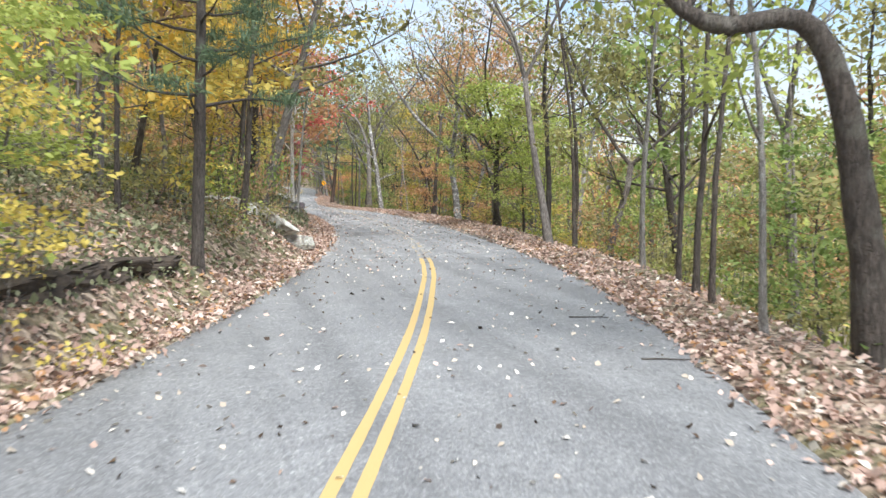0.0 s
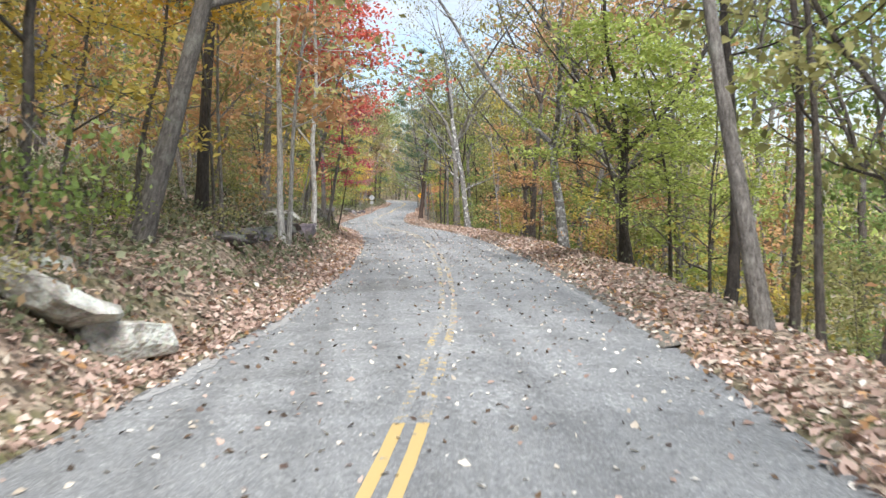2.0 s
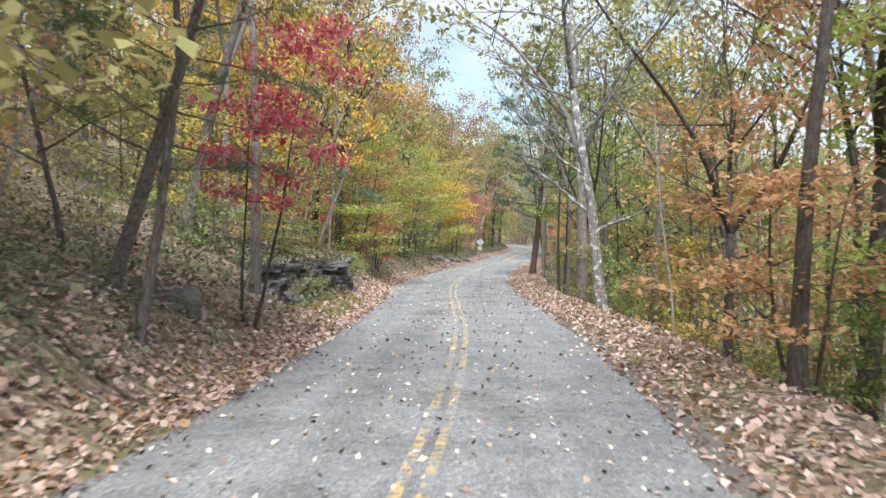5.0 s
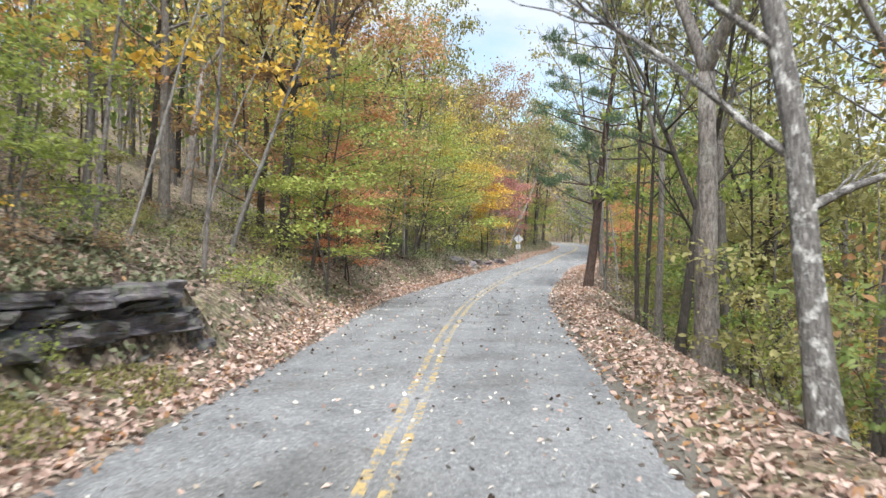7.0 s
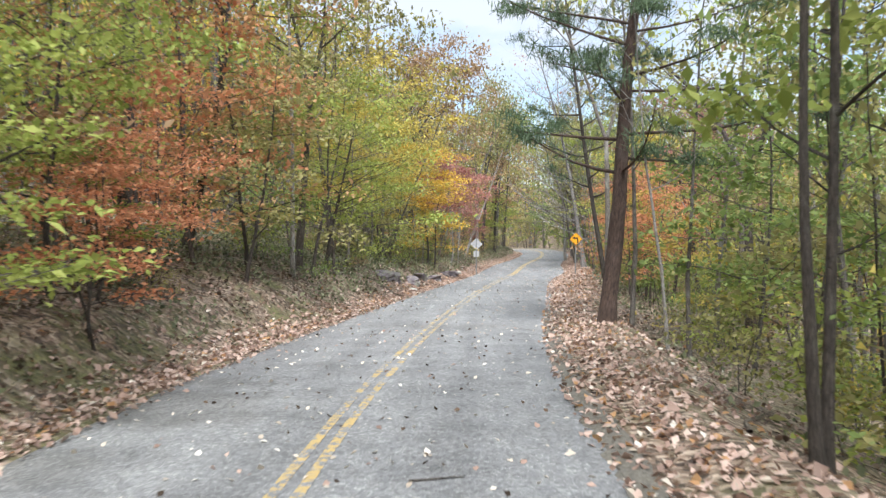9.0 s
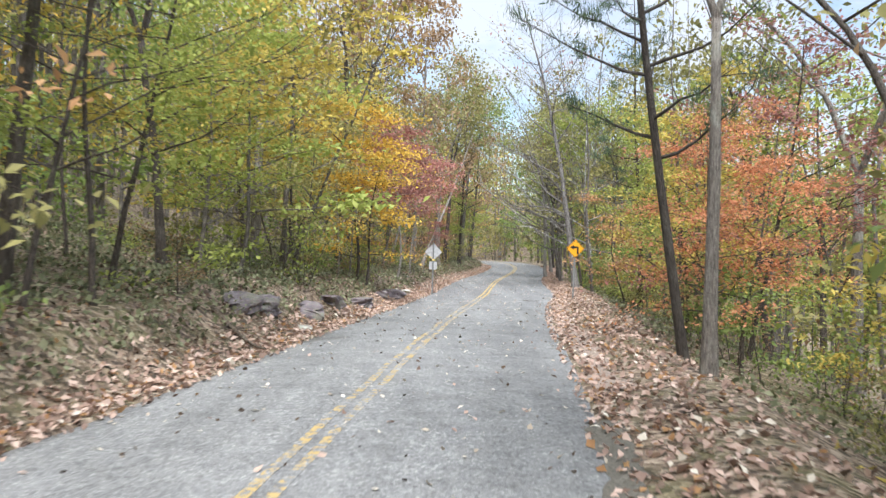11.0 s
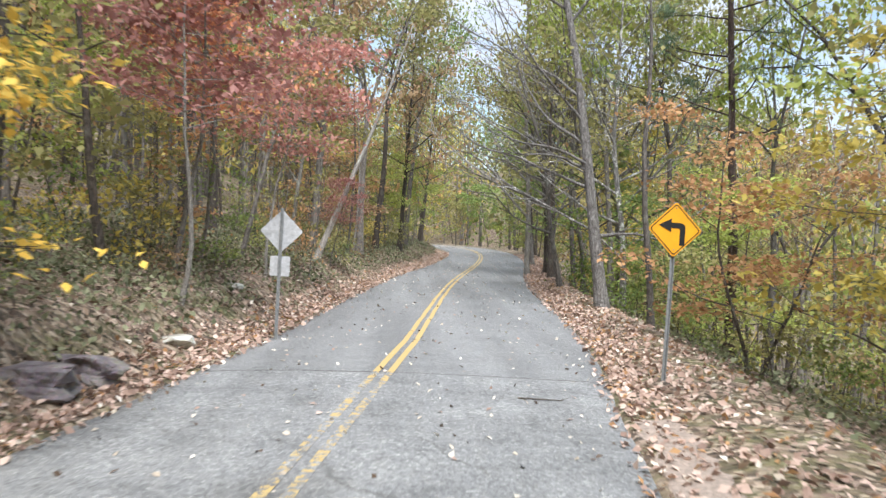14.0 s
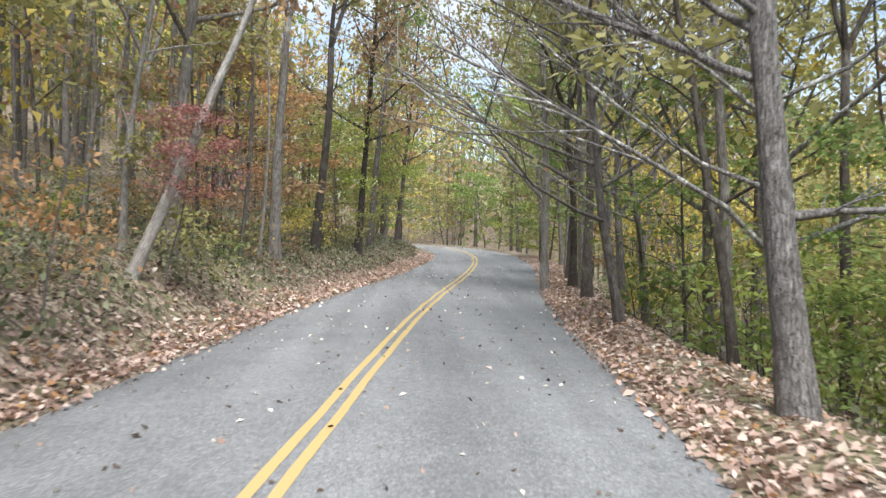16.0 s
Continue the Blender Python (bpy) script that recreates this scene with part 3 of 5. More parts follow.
def tree_shape(seed, height, radius, first, spread, limbs, leaves, leaf_size, droop=0.06, flat=0.4, stems=1, wander=0.05, clump=0.45, twigs=3, rise=0.5, flare=1.5, cover=1.0, lump=14, fork=None, low=(), steps=14, path=None):
    """Trunk with limbs, and leaf mesh, of one kind of tree, its foot at the origin.
    fork: (share of the height, leaders, spread); low: big bare limbs as (share of the height, degrees, length, rise); path: bends of the trunk, from foot to top."""
    rng, nrng = random.Random(seed), np.random.RandomState(seed)
    tv, tf, spots = [], [], []
    for stem in range(stems):
        way = Vector((rng.gauss(0, 0.04), rng.gauss(0, 0.04), 1))
        foot = Vector((0, 0, -0.5))
        if stems > 1:
            a = 2 * math.pi * stem / stems + rng.uniform(0, 1)
            way = Vector((math.cos(a) * 0.28, math.sin(a) * 0.28, 1))
            foot = Vector((math.cos(a) * radius, math.sin(a) * radius, -0.4))
        h = height * (1 if stem == 0 else rng.uniform(0.7, 0.95))
        trunk = bent(path, steps) if path else limb(rng, foot, way, h + 0.5, steps, wander, 0.03)
        rad = [radius * (1 - 0.88 * (k / steps) ** 0.9) for k in range(steps + 1)]
        rad[0] *= flare
        rad[1] *= 1 + (flare - 1) * 0.25
        sides = 9 if radius > 0.09 else 6 if radius > 0.03 else 4
        leaders = [(trunk, rad, first)]
        if fork:
            cut = max(2, round(fork[0] * steps))
            tube(tv, tf, trunk[:cut + 1], rad[:cut + 1], sides)
            leaders, turn = [], rng.uniform(0, 6.28)
            for k in range(fork[1]):
                a = turn + 2 * math.pi * k / fork[1]
                ln = h * (1 - fork[0]) * rng.uniform(0.8, 1.0)
                lead = limb(rng, trunk[cut], Vector((math.cos(a) * fork[2], math.sin(a) * fork[2], 1)), ln, 9, 0.10, 0.05)
                lr = [rad[cut] * 0.78 * (1 - 0.9 * j / 9) + 0.006 for j in range(10)]
                tube(tv, tf, lead, lr, 7)
                leaders.append((lead, lr, 0.15))
        else:
            tube(tv, tf, trunk, rad, sides)
        for u, deg, ln, up in low:
            p, d = along(trunk, u)
            r0 = radius * (1 - 0.85 * u) * 0.34
            b = limb(rng, p, Vector((math.cos(radians(deg)), math.sin(radians(deg)), up)), ln * 0.85, 10, 0.12, 0.035)
            tube(tv, tf, b, taper(r0, 0.012, 11), 6)
            for j in range(13):
                q, e = along(b, rng.uniform(0.15, 0.97))
                side = e.cross(Vector((0, 0, 1))).normalized() * rng.choice((-1, 1))
                tw = limb(rng, q, e + side * rng.uniform(0.3, 1.0) + Vector((0, 0, rng.uniform(-0.3, 0.5))), ln * rng.uniform(0.15, 0.4), 4, 0.18, 0.02)
                tube(tv, tf, tw, taper(r0 * 0.35, 0.005, 5), 3)
        each = max(1, limbs // stems // len(leaders))
        for lead, lr, lo in leaders:
            for k in range(each):
                u = lo + (0.97 - lo) * ((k + rng.random()) / each)
                p, d = along(lead, u)
                a = k * 2.4 + rng.uniform(-0.5, 0.5)
                out = Vector((math.cos(a), math.sin(a), rise * rng.uniform(0.3, 1.5)))
                ln = spread * (1.15 - 0.65 * u) * rng.uniform(0.6, 1.2)
                r0 = max(0.008, lr[min(len(lr) - 1, int(u * len(lr)))] * 0.55)
                b = limb(rng, p, out, ln, 4, 0.15, droop * 1.4)
                tube(tv, tf, b, taper(r0, 0.006, 5), 5 if r0 > 0.03 else 3)
                ends = [b]
                for j in range(twigs):
                    q, e = along(b, rng.uniform(0.3, 0.95))
                    side = e.cross(Vector((0, 0, 1))).normalized() * rng.choice((-1, 1))
                    tw = limb(rng, q, e * 0.8 + side * rng.uniform(0.4, 1.1) + Vector((0, 0, rng.uniform(-0.1, 0.4))), ln * rng.uniform(0.25, 0.55), 2, 0.16, droop * 0.5)
                    tube(tv, tf, tw, taper(r0 * 0.4, 0.004, 3), 3)
                    ends.append(tw)
                for e in ends:
                    if rng.random() < cover:
                        spots += [(e, 0.35)] * 2 if e is b else [(e, 0.15)] * 3
    cents = []
    if leaves and spots:
        for g in range(max(1, leaves // lump)):
            e, lo = rng.choice(spots)
            c, _ = along(e, rng.uniform(lo, 1.0))
            off = nrng.normal(0, 1, (lump, 3)) * np.array((clump, clump, clump * (0.75 - 0.6 * flat)))
            cents.append(np.array(c) + off)
        cents = np.concatenate(cents)
    me = bpy.data.meshes.new("trunk")
    me.from_pydata([tuple(q) for q in tv], [], tf)
    me.polygons.foreach_set("use_smooth", [True] * len(tf))
    return me, leaf_mesh("crown", leaf_arrays(cents, leaf_size, nrng, flat)) if len(cents) else None


def pine_shape(seed, height, radius, first, spread, limbs, tufts, size):
    rng, nrng = random.Random(seed), np.random.RandomState(seed)
    tv, tf, cents = [], [], []
    trunk = limb(rng, Vector((0, 0, -0.5)), Vector((0, 0, 1)), height + 0.5, 14, 0.025, 0.03)
    tube(tv, tf, trunk, [radius * (1.35 if k == 0 else 1 - 0.85 * k / 14) for k in range(15)], 9)
    ends = []
    for k in range(limbs):
        u = first + (0.98 - first) * (k + rng.random()) / limbs
        p, d = along(trunk, u)
        a = k * 2.4 + rng.uniform(-0.4, 0.4)
        ln = spread * (1.2 - 0.75 * u) * rng.uniform(0.6, 1.2)
        b = limb(rng, p, Vector((math.cos(a), math.sin(a), 0.12)), ln, 5, 0.1, 0.03)
        tube(tv, tf, b, taper(max(0.012, radius * 0.28 * (1 - 0.6 * u)), 0.006, 6), 4)
        ends.append(b)
        for j in range(3):
            q, e = along(b, rng.uniform(0.3, 0.95))
            s = e.cross(Vector((0, 0, 1))).normalized() * rng.choice((-1, 1))
            tw = limb(rng, q, e + s * rng.uniform(0.5, 1.0), ln * 0.3, 2, 0.15, 0.08)
            tube(tv, tf, tw, taper(0.01, 0.004, 3), 3)
            ends += [tw, tw]
    for g in range(tufts):
        e = rng.choice(ends)
        c, _ = along(e, rng.uniform(0.4, 1.0))
        cents.append(np.array(c) + nrng.normal(0, 1, (26, 3)) * np.array((0.17, 0.17, 0.07)))
    me = bpy.data.meshes.new("trunk")
    me.from_pydata([tuple(q) for q in tv], [], tf)
    me.polygons.foreach_set("use_smooth", [True] * len(tf))
    return me, leaf_mesh("crown", leaf_arrays(np.concatenate(cents), size, nrng, 0.1, 11.0))


SHAPES = {
    "oak": [tree_shape(s, 15.5, 0.19, 0.27, 5.0, 21, 3000, 0.235, clump=0.52, wander=0.04, twigs=3, fork=f) for s, f in ((11, None), (12, (0.42, 2, 0.35)), (13, (0.5, 3, 0.4)))],
    "thin_oak": [tree_shape(s, 16, 0.17, 0.30, 4.6, 22, 900, 0.215, clump=0.42, wander=0.03, twigs=4, cover=0.6, fork=f) for s, f in ((21, (0.36, 2, 0.4)), (22, (0.45, 3, 0.5)))],
    "crooked": [tree_shape(s, 15, 0.17, 0.3, 4.8, 22, 1100, 0.15, clump=0.42, wander=0.075, twigs=5, cover=0.5, rise=0.75, fork=f, low=((0.24, d, 4.0, 0.7), (0.30, d + 150, 3.6, 0.8))) for s, f, d in ((131, (0.30, 3, 0.75), 160), (132, (0.38, 2, 0.8), 200), (133, (0.26, 2, 0.55), 120))],
    "pole": [tree_shape(s, 11.5, 0.075, 0.26, 2.5, 12, 950, 0.19, clump=0.42, wander=0.035, twigs=1, flat=0.6) for s in (31, 32, 33, 34)],
    "bare_pole": [tree_shape(s, 11, 0.06, 0.35, 2.0, 9, 110, 0.15, clump=0.3, wander=0.045, twigs=2) for s in (41, 42, 43)],
    "maple": [tree_shape(s, 8.0, 0.075, f, 3.5, 20, 3000, 0.185, droop=0.0, flat=0.8, wander=0.05, clump=0.5, rise=0.32, twigs=2, lump=24) for s, f in ((51, 0.22), (52, 0.22), (53, 0.22), (54, 0.50))],
    "fine_maple": [tree_shape(s, 8.0, 0.075, f, 3.5, 22, 5400, 0.115, droop=0.0, flat=0.8, wander=0.05, clump=0.40, rise=0.32, twigs=3, lump=24) for s, f in ((55, 0.22), (56, 0.26))],
    "dogwood": [tree_shape(s, 6.0, 0.06, f, 3.0, 18, 2800, 0.16, droop=-0.01, flat=0.88, stems=2, wander=0.07, clump=0.46, rise=0.22, twigs=2, lump=24) for s, f in ((61, 0.28), (62, 0.28), (63, 0.55))],
    "bare_maple": [tree_shape(s, 11, 0.11, 0.18, 6.0, 24, 260, 0.13, droop=0.02, wander=0.06, twigs=6, rise=0.8) for s in (71,)],
    "sapling": [tree_shape(s, 3.2, 0.018, 0.15, 1.3, 5, 480, 0.125, flat=0.75, wander=0.06, clump=0.32, rise=0.4, twigs=0, flare=1.1, steps=5) for s in (81, 82, 83)],
    "shrub": [tree_shape(s, 1.7, 0.016, 0.1, 1.0, 9, 400, 0.11, flat=0.4, stems=3, wander=0.09, clump=0.30, twigs=0, flare=1.1, steps=5) for s in (91, 92)],
    "pine": [pine_shape(101, 17, 0.17, 0.24, 4.4, 38, 420, 0.24), pine_shape(102, 17, 0.17, 0.36, 3.8, 34, 230, 0.24), pine_shape(103, 11.5, 0.15, 0.26, 3.1, 44, 620, 0.24), pine_shape(104, 15, 0.20, 0.24, 4.2, 42, 560, 0.27)],
    "arched": [tree_shape(144, 9, 0.23, 0.66, 3.0, 16, 500, 0.14, clump=0.42, twigs=4, flare=1.35, steps=22, rise=0.7, cover=0.7, path=((0, 0, -0.5), (-0.06, 0, 0.9), (-0.22, 0, 2.0), (-0.42, 0, 3.0), (-0.74, 0, 3.72), (-1.15, 0, 3.9), (-1.75, 0.05, 3.82), (-2.3, 0.1, 4.1), (-2.9, 0.3, 5.1), (-3.2, 0.5, 6.8), (-3.4, 0.6, 8.8)))],
    "snag": [tree_shape(s, 9, 0.10, 0.75, 0.9, 5, 0, 0.1, wander=0.03, twigs=1) for s in (111,)],
    "limby": [
        tree_shape(121, 16, 0.20, 0.45, 5.0, 18, 700, 0.13, wander=0.035, twigs=5, cover=0.5, fork=(0.42, 2, 0.5), low=((0.20, 165, 4.5, 0.35), (0.27, 200, 5.0, 0.5), (0.17, 20, 3.5, 0.45), (0.31, 130, 4.5, 0.6), (0.35, 340, 4.0, 0.5))),
        tree_shape(122, 17, 0.20, 0.5, 5.0, 16, 700, 0.13, wander=0.03, twigs=5, cover=0.5, low=((0.26, 190, 3.2, 0.45), (0.23, 165, 5.5, 0.30), (0.27, 205, 5.0, 0.45), (0.15, 10, 3.0, 0.2), (0.30, 175, 6.0, 0.6), (0.34, 200, 5.5, 0.8), (0.38, 160, 6.0, 0.9))),
    ],
}
PALETTE = {"green": "green", "lime": "yellow-green", "yellow": "yellow", "gold": "golden", "orange": "orange", "rust": "rust-orange", "red": "bright red", "crimson": "crimson", "wine": "wine-red", "rose": "rose-red", "olive": "olive-yellow", "russet": "russet", "pine": "dark green"}
KIND = {
    "oak": ("oak_tree", "tall {b}-barked oak with {c} leaves"), "thin_oak": ("oak_tree", "half-bare {b}-barked oak with {c} leaves"),
    "crooked": ("oak_tree", "crooked {b}-barked oak with sparse {c} leaves"),
    "limby": ("oak_tree", "{b}-barked oak with long bare limbs"),
    "pole": ("young_tree", "slender {b}-barked tree, {c} leaves"), "bare_pole": ("young_tree", "slender {b}-barked tree, nearly leafless"),
    "maple": ("maple_tree", "small spreading maple, {c} leaves"), "fine_maple": ("maple_tree", "small spreading maple, {c} leaves"), "dogwood": ("dogwood_tree", "low twin-stemmed dogwood, {c} leaves"),
    "bare_maple": ("bare_tree", "spreading {b}-barked leafless tree"), "sapling": ("sapling", "thin sapling with {c} leaves"),
    "shrub": ("shrub", "bushy shrub with {c} leaves"), "pine": ("pine_tree", "tall dark-barked pine with green needles"),
    "arched": ("oak_tree", "thick {b}-barked oak with a bent trunk, {c} leaves"),
    "snag": ("dead_trunk", "broken leafless dead trunk"),
}


def plant(kind, variant, x, y, colour, bark="grey", scale=1.0, girth=1.0, lean=(0, 0), turn=None, place="on the bank", z=None):
    """One tree of a kind, with its own colour, size and lean (degrees towards +x and +y)."""
    shapes = SHAPES[kind]
    meshes = shapes[variant % len(shapes)]
    nm, text = KIND[kind]
    rot = turn if turn is not None else (x * 37.7 + y * 91.3) % 360
    z = ground_z(x, y) if z is None else z
    m = Matrix.Translation((x, y, z)) @ Euler((radians(-lean[1]), radians(lean[0]), 0)).to_matrix().to_4x4() @ pose(0, 0, 0, 0, 0, rot) @ Matrix.Diagonal((scale * girth, scale * girth, scale, 1))
    t = thing(nm, m, text.format(b="shaggy" if bark == "shag" else bark, c=PALETTE.get(colour, "autumn")) + " " + place, "shrub" if kind == "shrub" else "tree", "woodland trees")
    for me, mat in zip(meshes, (BARK[bark], LEAF[colour])):
        if me is None:
            continue
        if not me.materials:
            me.materials.append(mat)
        ob = new(me.name.split(".")[0], me)
        ob.parent = t
        ob.material_slots[0].link = "OBJECT"
        ob.material_slots[0].material = mat
    return t


# ---- the trees that stand out along the road: kind, shape, x, y, leaf, bark, size, girth, lean ----
TAKEN = []


def mark(kind, variant, x, y, leaf, bark, size=1.0, girth=1.0, lean=(0, 0), turn=None, place="beside the road"):
    TAKEN.append((x, y))
    plant(kind, variant, x, y, leaf, bark, size, girth, lean, turn, place)


def marked_trees():
    # first stretch, uphill side
    mark("pine", 2, -9.6, -84.7, "pine", "dark", 1.0, 0.85, (2, 0), 250)
    mark("sapling", 0, -11.3, -90.4, "yellow", "grey", 0.8, 1.1, (12, -6), 40)
    mark("sapling", 1, -11.9, -91.8, "lime", "grey", 1.15, 1.1, (10, -4), 100)
    mark("sapling", 2, -11.2, -92.6, "yellow", "grey", 0.55, 1.2, (8, 0), 10)
    mark("dogwood", 0, -12.6, -86.0, "lime", "grey", 0.7, 1.0, (8, 0), 70)
    mark("dogwood", 0, -12.2, -89.0, "lime", "dark", 0.62, 1.0)
    mark("dogwood", 1, -13.0, -91.5, "yellow", "dark", 0.6, 1.0)
    mark("pole", 0, -8.7, -72.4, "olive", "dark", 1.0, 1.3)
    mark("pole", 1, -8.7, -76.6, "yellow", "dark", 1.0, 1.4, (-1, 0))
    mark("oak", 0, -7.9, -69.0, "olive", "grey", 0.95, 1.05, (18, 0), 40)
    mark("pole", 2, -12.6, -76.0, "lime", "grey", 1.1, 1.6)
    mark("pole", 3, -11.6, -74.0, "yellow", "dark", 1.0, 1.5, (14, 0))
    mark("maple", 0, -9.8, -67.0, "yellow", "grey", 0.85)
    mark("maple", 2, -12.4, -80.0, "gold", "grey", 0.95)
    mark("maple", 3, -10.6, -78.2, "yellow", "grey", 1.0, 1.0, (4, 0), 75)
    mark("maple", 3, -9.9, -69.6, "gold", "grey", 1.0, 1.0, (4, 0), 10)
    mark("maple", 3, -8.9, -64.6, "gold", "grey", 0.95, 1.0, (2, 0), 200)
    mark("pole", 1, -6.12, -60.3, "orange", "birch", 1.0, 1.3, (2, 0))
    mark("pole", 3, -6.0, -60.1, "orange", "birch", 0.95, 1.05, (4, 0))
    mark("pole", 0, -7.4, -63.4, "olive", "grey", 0.9, 0.7)
    mark("pole", 2, -7.2, -63.9, "olive", "grey", 0.9, 0.7, (4, 0))
    mark("pole", 0, -5.6, -51.2, "olive", "birch", 1.1, 1.35, (3, 0))
    mark("bare_pole", 0, -5.9, -50.2, "olive", "pale", 0.7, 0.6, (5, 0))
    mark("bare_pole", 1, -6.1, -49.6, "olive", "birch", 0.75, 0.6, (9, 3))
    mark("bare_pole", 2, -6.3, -48.2, "olive", "pale", 0.7, 0.6, (14, 0))
    mark("snag", 0, -7.8, -47.0, "olive", "dark", 0.4, 1.6)
    mark("maple", 0, -9.5, -52.0, "orange", "grey", 0.7)
    # oak added here only so its crown shades the bank past the ledge
    mark("thin_oak", 0, -9.6, -25.8, "olive", "grey", 0.95, 1.0, (4, 0))
    mark("maple", 0, -8.8, -58.5, "orange", "grey", 1.1)
    mark("maple", 3, -5.2, -46.2, "red", "grey", 1.12, 0.95, (5, 0), 150)
    mark("dogwood", 2, -4.9, -41.6, "crimson", "dark", 1.0, 0.62, (9, 0))
    mark("pine", 0, -6.3, -44.2, "pine", "grey", 0.5, 1.5, (16, 0), 90)
    mark("oak", 1, 6.4, -50.0, "orange", "dark", 0.85, 0.9, (-2, 0))
    mark("oak", 2, 10.2, 34.8, "olive", "dark", 0.85, 0.9)
    mark("oak", 2, -5.5, -38.7, "olive", "grey", 0.8, 0.75)
    mark("maple", 0, -8.0, -42.0, "olive", "grey", 0.9)
    mark("bare_pole", 1, -7.6, -24.5, "olive", "grey", 0.9, 1.1, (8, 0))
    mark("bare_pole", 0, -8.8, -20.5, "olive", "pale", 0.9, 1.0, (16, 0))
    # first stretch, downhill side
    mark("arched", 0, -2.1, -92.8, "green", "dark", 1.0, 1.0, (0, 0), -13)
    mark("maple", 1, 1.4, -90.8, "lime", "dark", 0.65)
    mark("maple", 0, 2.6, -88.0, "green", "dark", 0.75)
    mark("maple", 1, 4.0, -83.0, "green", "dark", 0.7)
    mark("maple", 2, -9.7, -71.0, "yellow", "dark", 0.72)
    mark("pole", 2, -2.6, -91.4, "lime", "pale", 0.9, 0.9, (-4, 0))
    mark("bare_pole", 1, -0.5, -85.0, "lime", "dark", 1.0, 1.05, (-3, 0))
    mark("pole", 0, -1.2, -87.0, "lime", "dark", 1.0, 0.9)
    mark("bare_pole", 0, -1.6, -88.3, "yellow", "dark", 1.0, 0.95)
    mark("pole", 2, 0.1, -82.0, "olive", "pale", 1.0, 1.0, (-5, 0))
    mark("thin_oak", 1, 0.9, -73.6, "olive", "grey", 0.8, 1.0, (-2, 0))
    mark("pole", 3, 2.0, -73.0, "olive", "dark", 1.0, 1.0)
    mark("crooked", 1, 3.4, -72.0, "olive", "dark", 0.8, 1.1, (6, 0))
    mark("bare_pole", 0, 2.4, -68.6, "olive", "dark", 1.2, 1.7)
    mark("bare_pole", 2, 3.2, -69.4, "olive", "dark", 1.2, 1.6)
    mark("fine_maple", 1, 3.2, -60.5, "lime", "dark", 0.85)
    mark("maple", 3, 4.6, -59.4, "lime", "dark", 0.95, 1.0, (-6, 0), 120)
    mark("maple", 2, 6.6, -57.0, "lime", "dark", 0.8)
    mark("fine_maple", 0, 4.4, -63.0, "lime", "dark", 0.8)
    mark("maple", 0, 7.2, -28.5, "orange", "dark", 1.1)
    mark("maple", 1, 7.8, -45.0, "orange", "dark", 1.0)
    mark("dogwood", 1, 3.9, -44.0, "orange", "dark", 0.8)
    mark("crooked", 0, 3.5, -51.4, "orange", "mottled", 1.0, 1.2, (2, 0))
    mark("thin_oak", 0, 7.0, -38.5, "orange", "dark", 1.05, 1.4)
    mark("crooked", 1, 4.8, -47.5, "orange", "grey", 0.9, 1.0, (5, 0), 30)
    mark("crooked", 0, 5.2, -34.5, "olive", "dark", 0.9, 0.9, (-5, 0))
    mark("thin_oak", 0, 9.5, -43.0, "olive", "grey", 1.0, 1.0)
    mark("thin_oak", 1, -8.0, -35.5, "olive", "grey", 0.95, 1.0, (6, 0))
    mark("crooked", 2, 5.0, -54.0, "olive", "grey", 0.9, 1.2, (3, 0))
    # second stretch
    mark("limby", 0, 2.7, -30.3, "olive", "mottled", 1.0, 0.85, (-4, 0), 0)
    mark("thin_oak", 0, 2.94, -22.5, "olive", "grey", 1.0, 1.4)
    mark("crooked", 2, 3.2, -17.9, "olive", "dark", 0.85, 0.85, (-3, 0), 100)
    mark("thin_oak", 0, 3.1, -15.2, "olive", "grey", 0.85, 0.75, (0, 0), 250)
    mark("oak", 1, 5.2, -14.0, "olive", "grey", 1.0, 0.9)
    mark("pine", 3, 2.35, -0.1, "pine", "pine", 1.0, 1.05, (7, 0), 130)
    mark("bare_pole", 2, 3.1, 1.6, "olive", "grey", 1.0, 1.2, (3, 0))
    mark("bare_pole", 0, 3.4, -1.6, "olive", "pale", 0.9, 0.9, (-4, 0))
    mark("thin_oak", 1, 3.0, -11.9, "olive", "dark", 0.9, 0.5)
    mark("pole", 3, 3.25, -11.4, "lime", "dark", 1.1, 1.0)
    mark("pole", 0, -10.3, -19.0, "gold", "grey", 1.1, 1.4, (3, 0))
    mark("oak", 0, -11.5, -11.3, "yellow", "grey", 1.0, 1.0, (2, 0))
    mark("pole", 2, -8.4, -14.5, "gold", "pale", 0.95, 1.1, (11, 0))
    mark("bare_pole", 2, -9.3, -14.2, "olive", "pale", 0.8, 0.9, (18, 0))
    mark("fine_maple", 1, -6.9, -11.0, "lime", "dark", 0.85)
    mark("fine_maple", 2, -7.4, -7.0, "lime", "dark", 0.85)
    mark("dogwood", 0, -7.6, -2.2, "rust", "dark", 0.62)
    mark("dogwood", 1, -8.8, 0.4, "rust", "dark", 0.8)
    mark("maple", 1, -9.6, -2.2, "orange", "dark", 0.95)
    mark("maple", 2, -8.2, 3.2, "rust", "dark", 1.0)
    mark("dogwood", 1, -7.4, -5.6, "rust", "dark", 0.6)
    mark("dogwood", 0, -7.9, -4.0, "lime", "dark", 0.6)
    mark("oak", 1, -10.0, -6.0, "gold", "dark", 0.85, 0.9)
    mark("oak", 2, -9.5, 6.5, "orange", "dark", 0.8, 1.0, (14, 0))
    mark("maple", 0, -7.4, 5.5, "orange", "dark", 0.95)
    mark("thin_oak", 1, -6.8, 17.5, "lime", "dark", 0.8, 0.9)
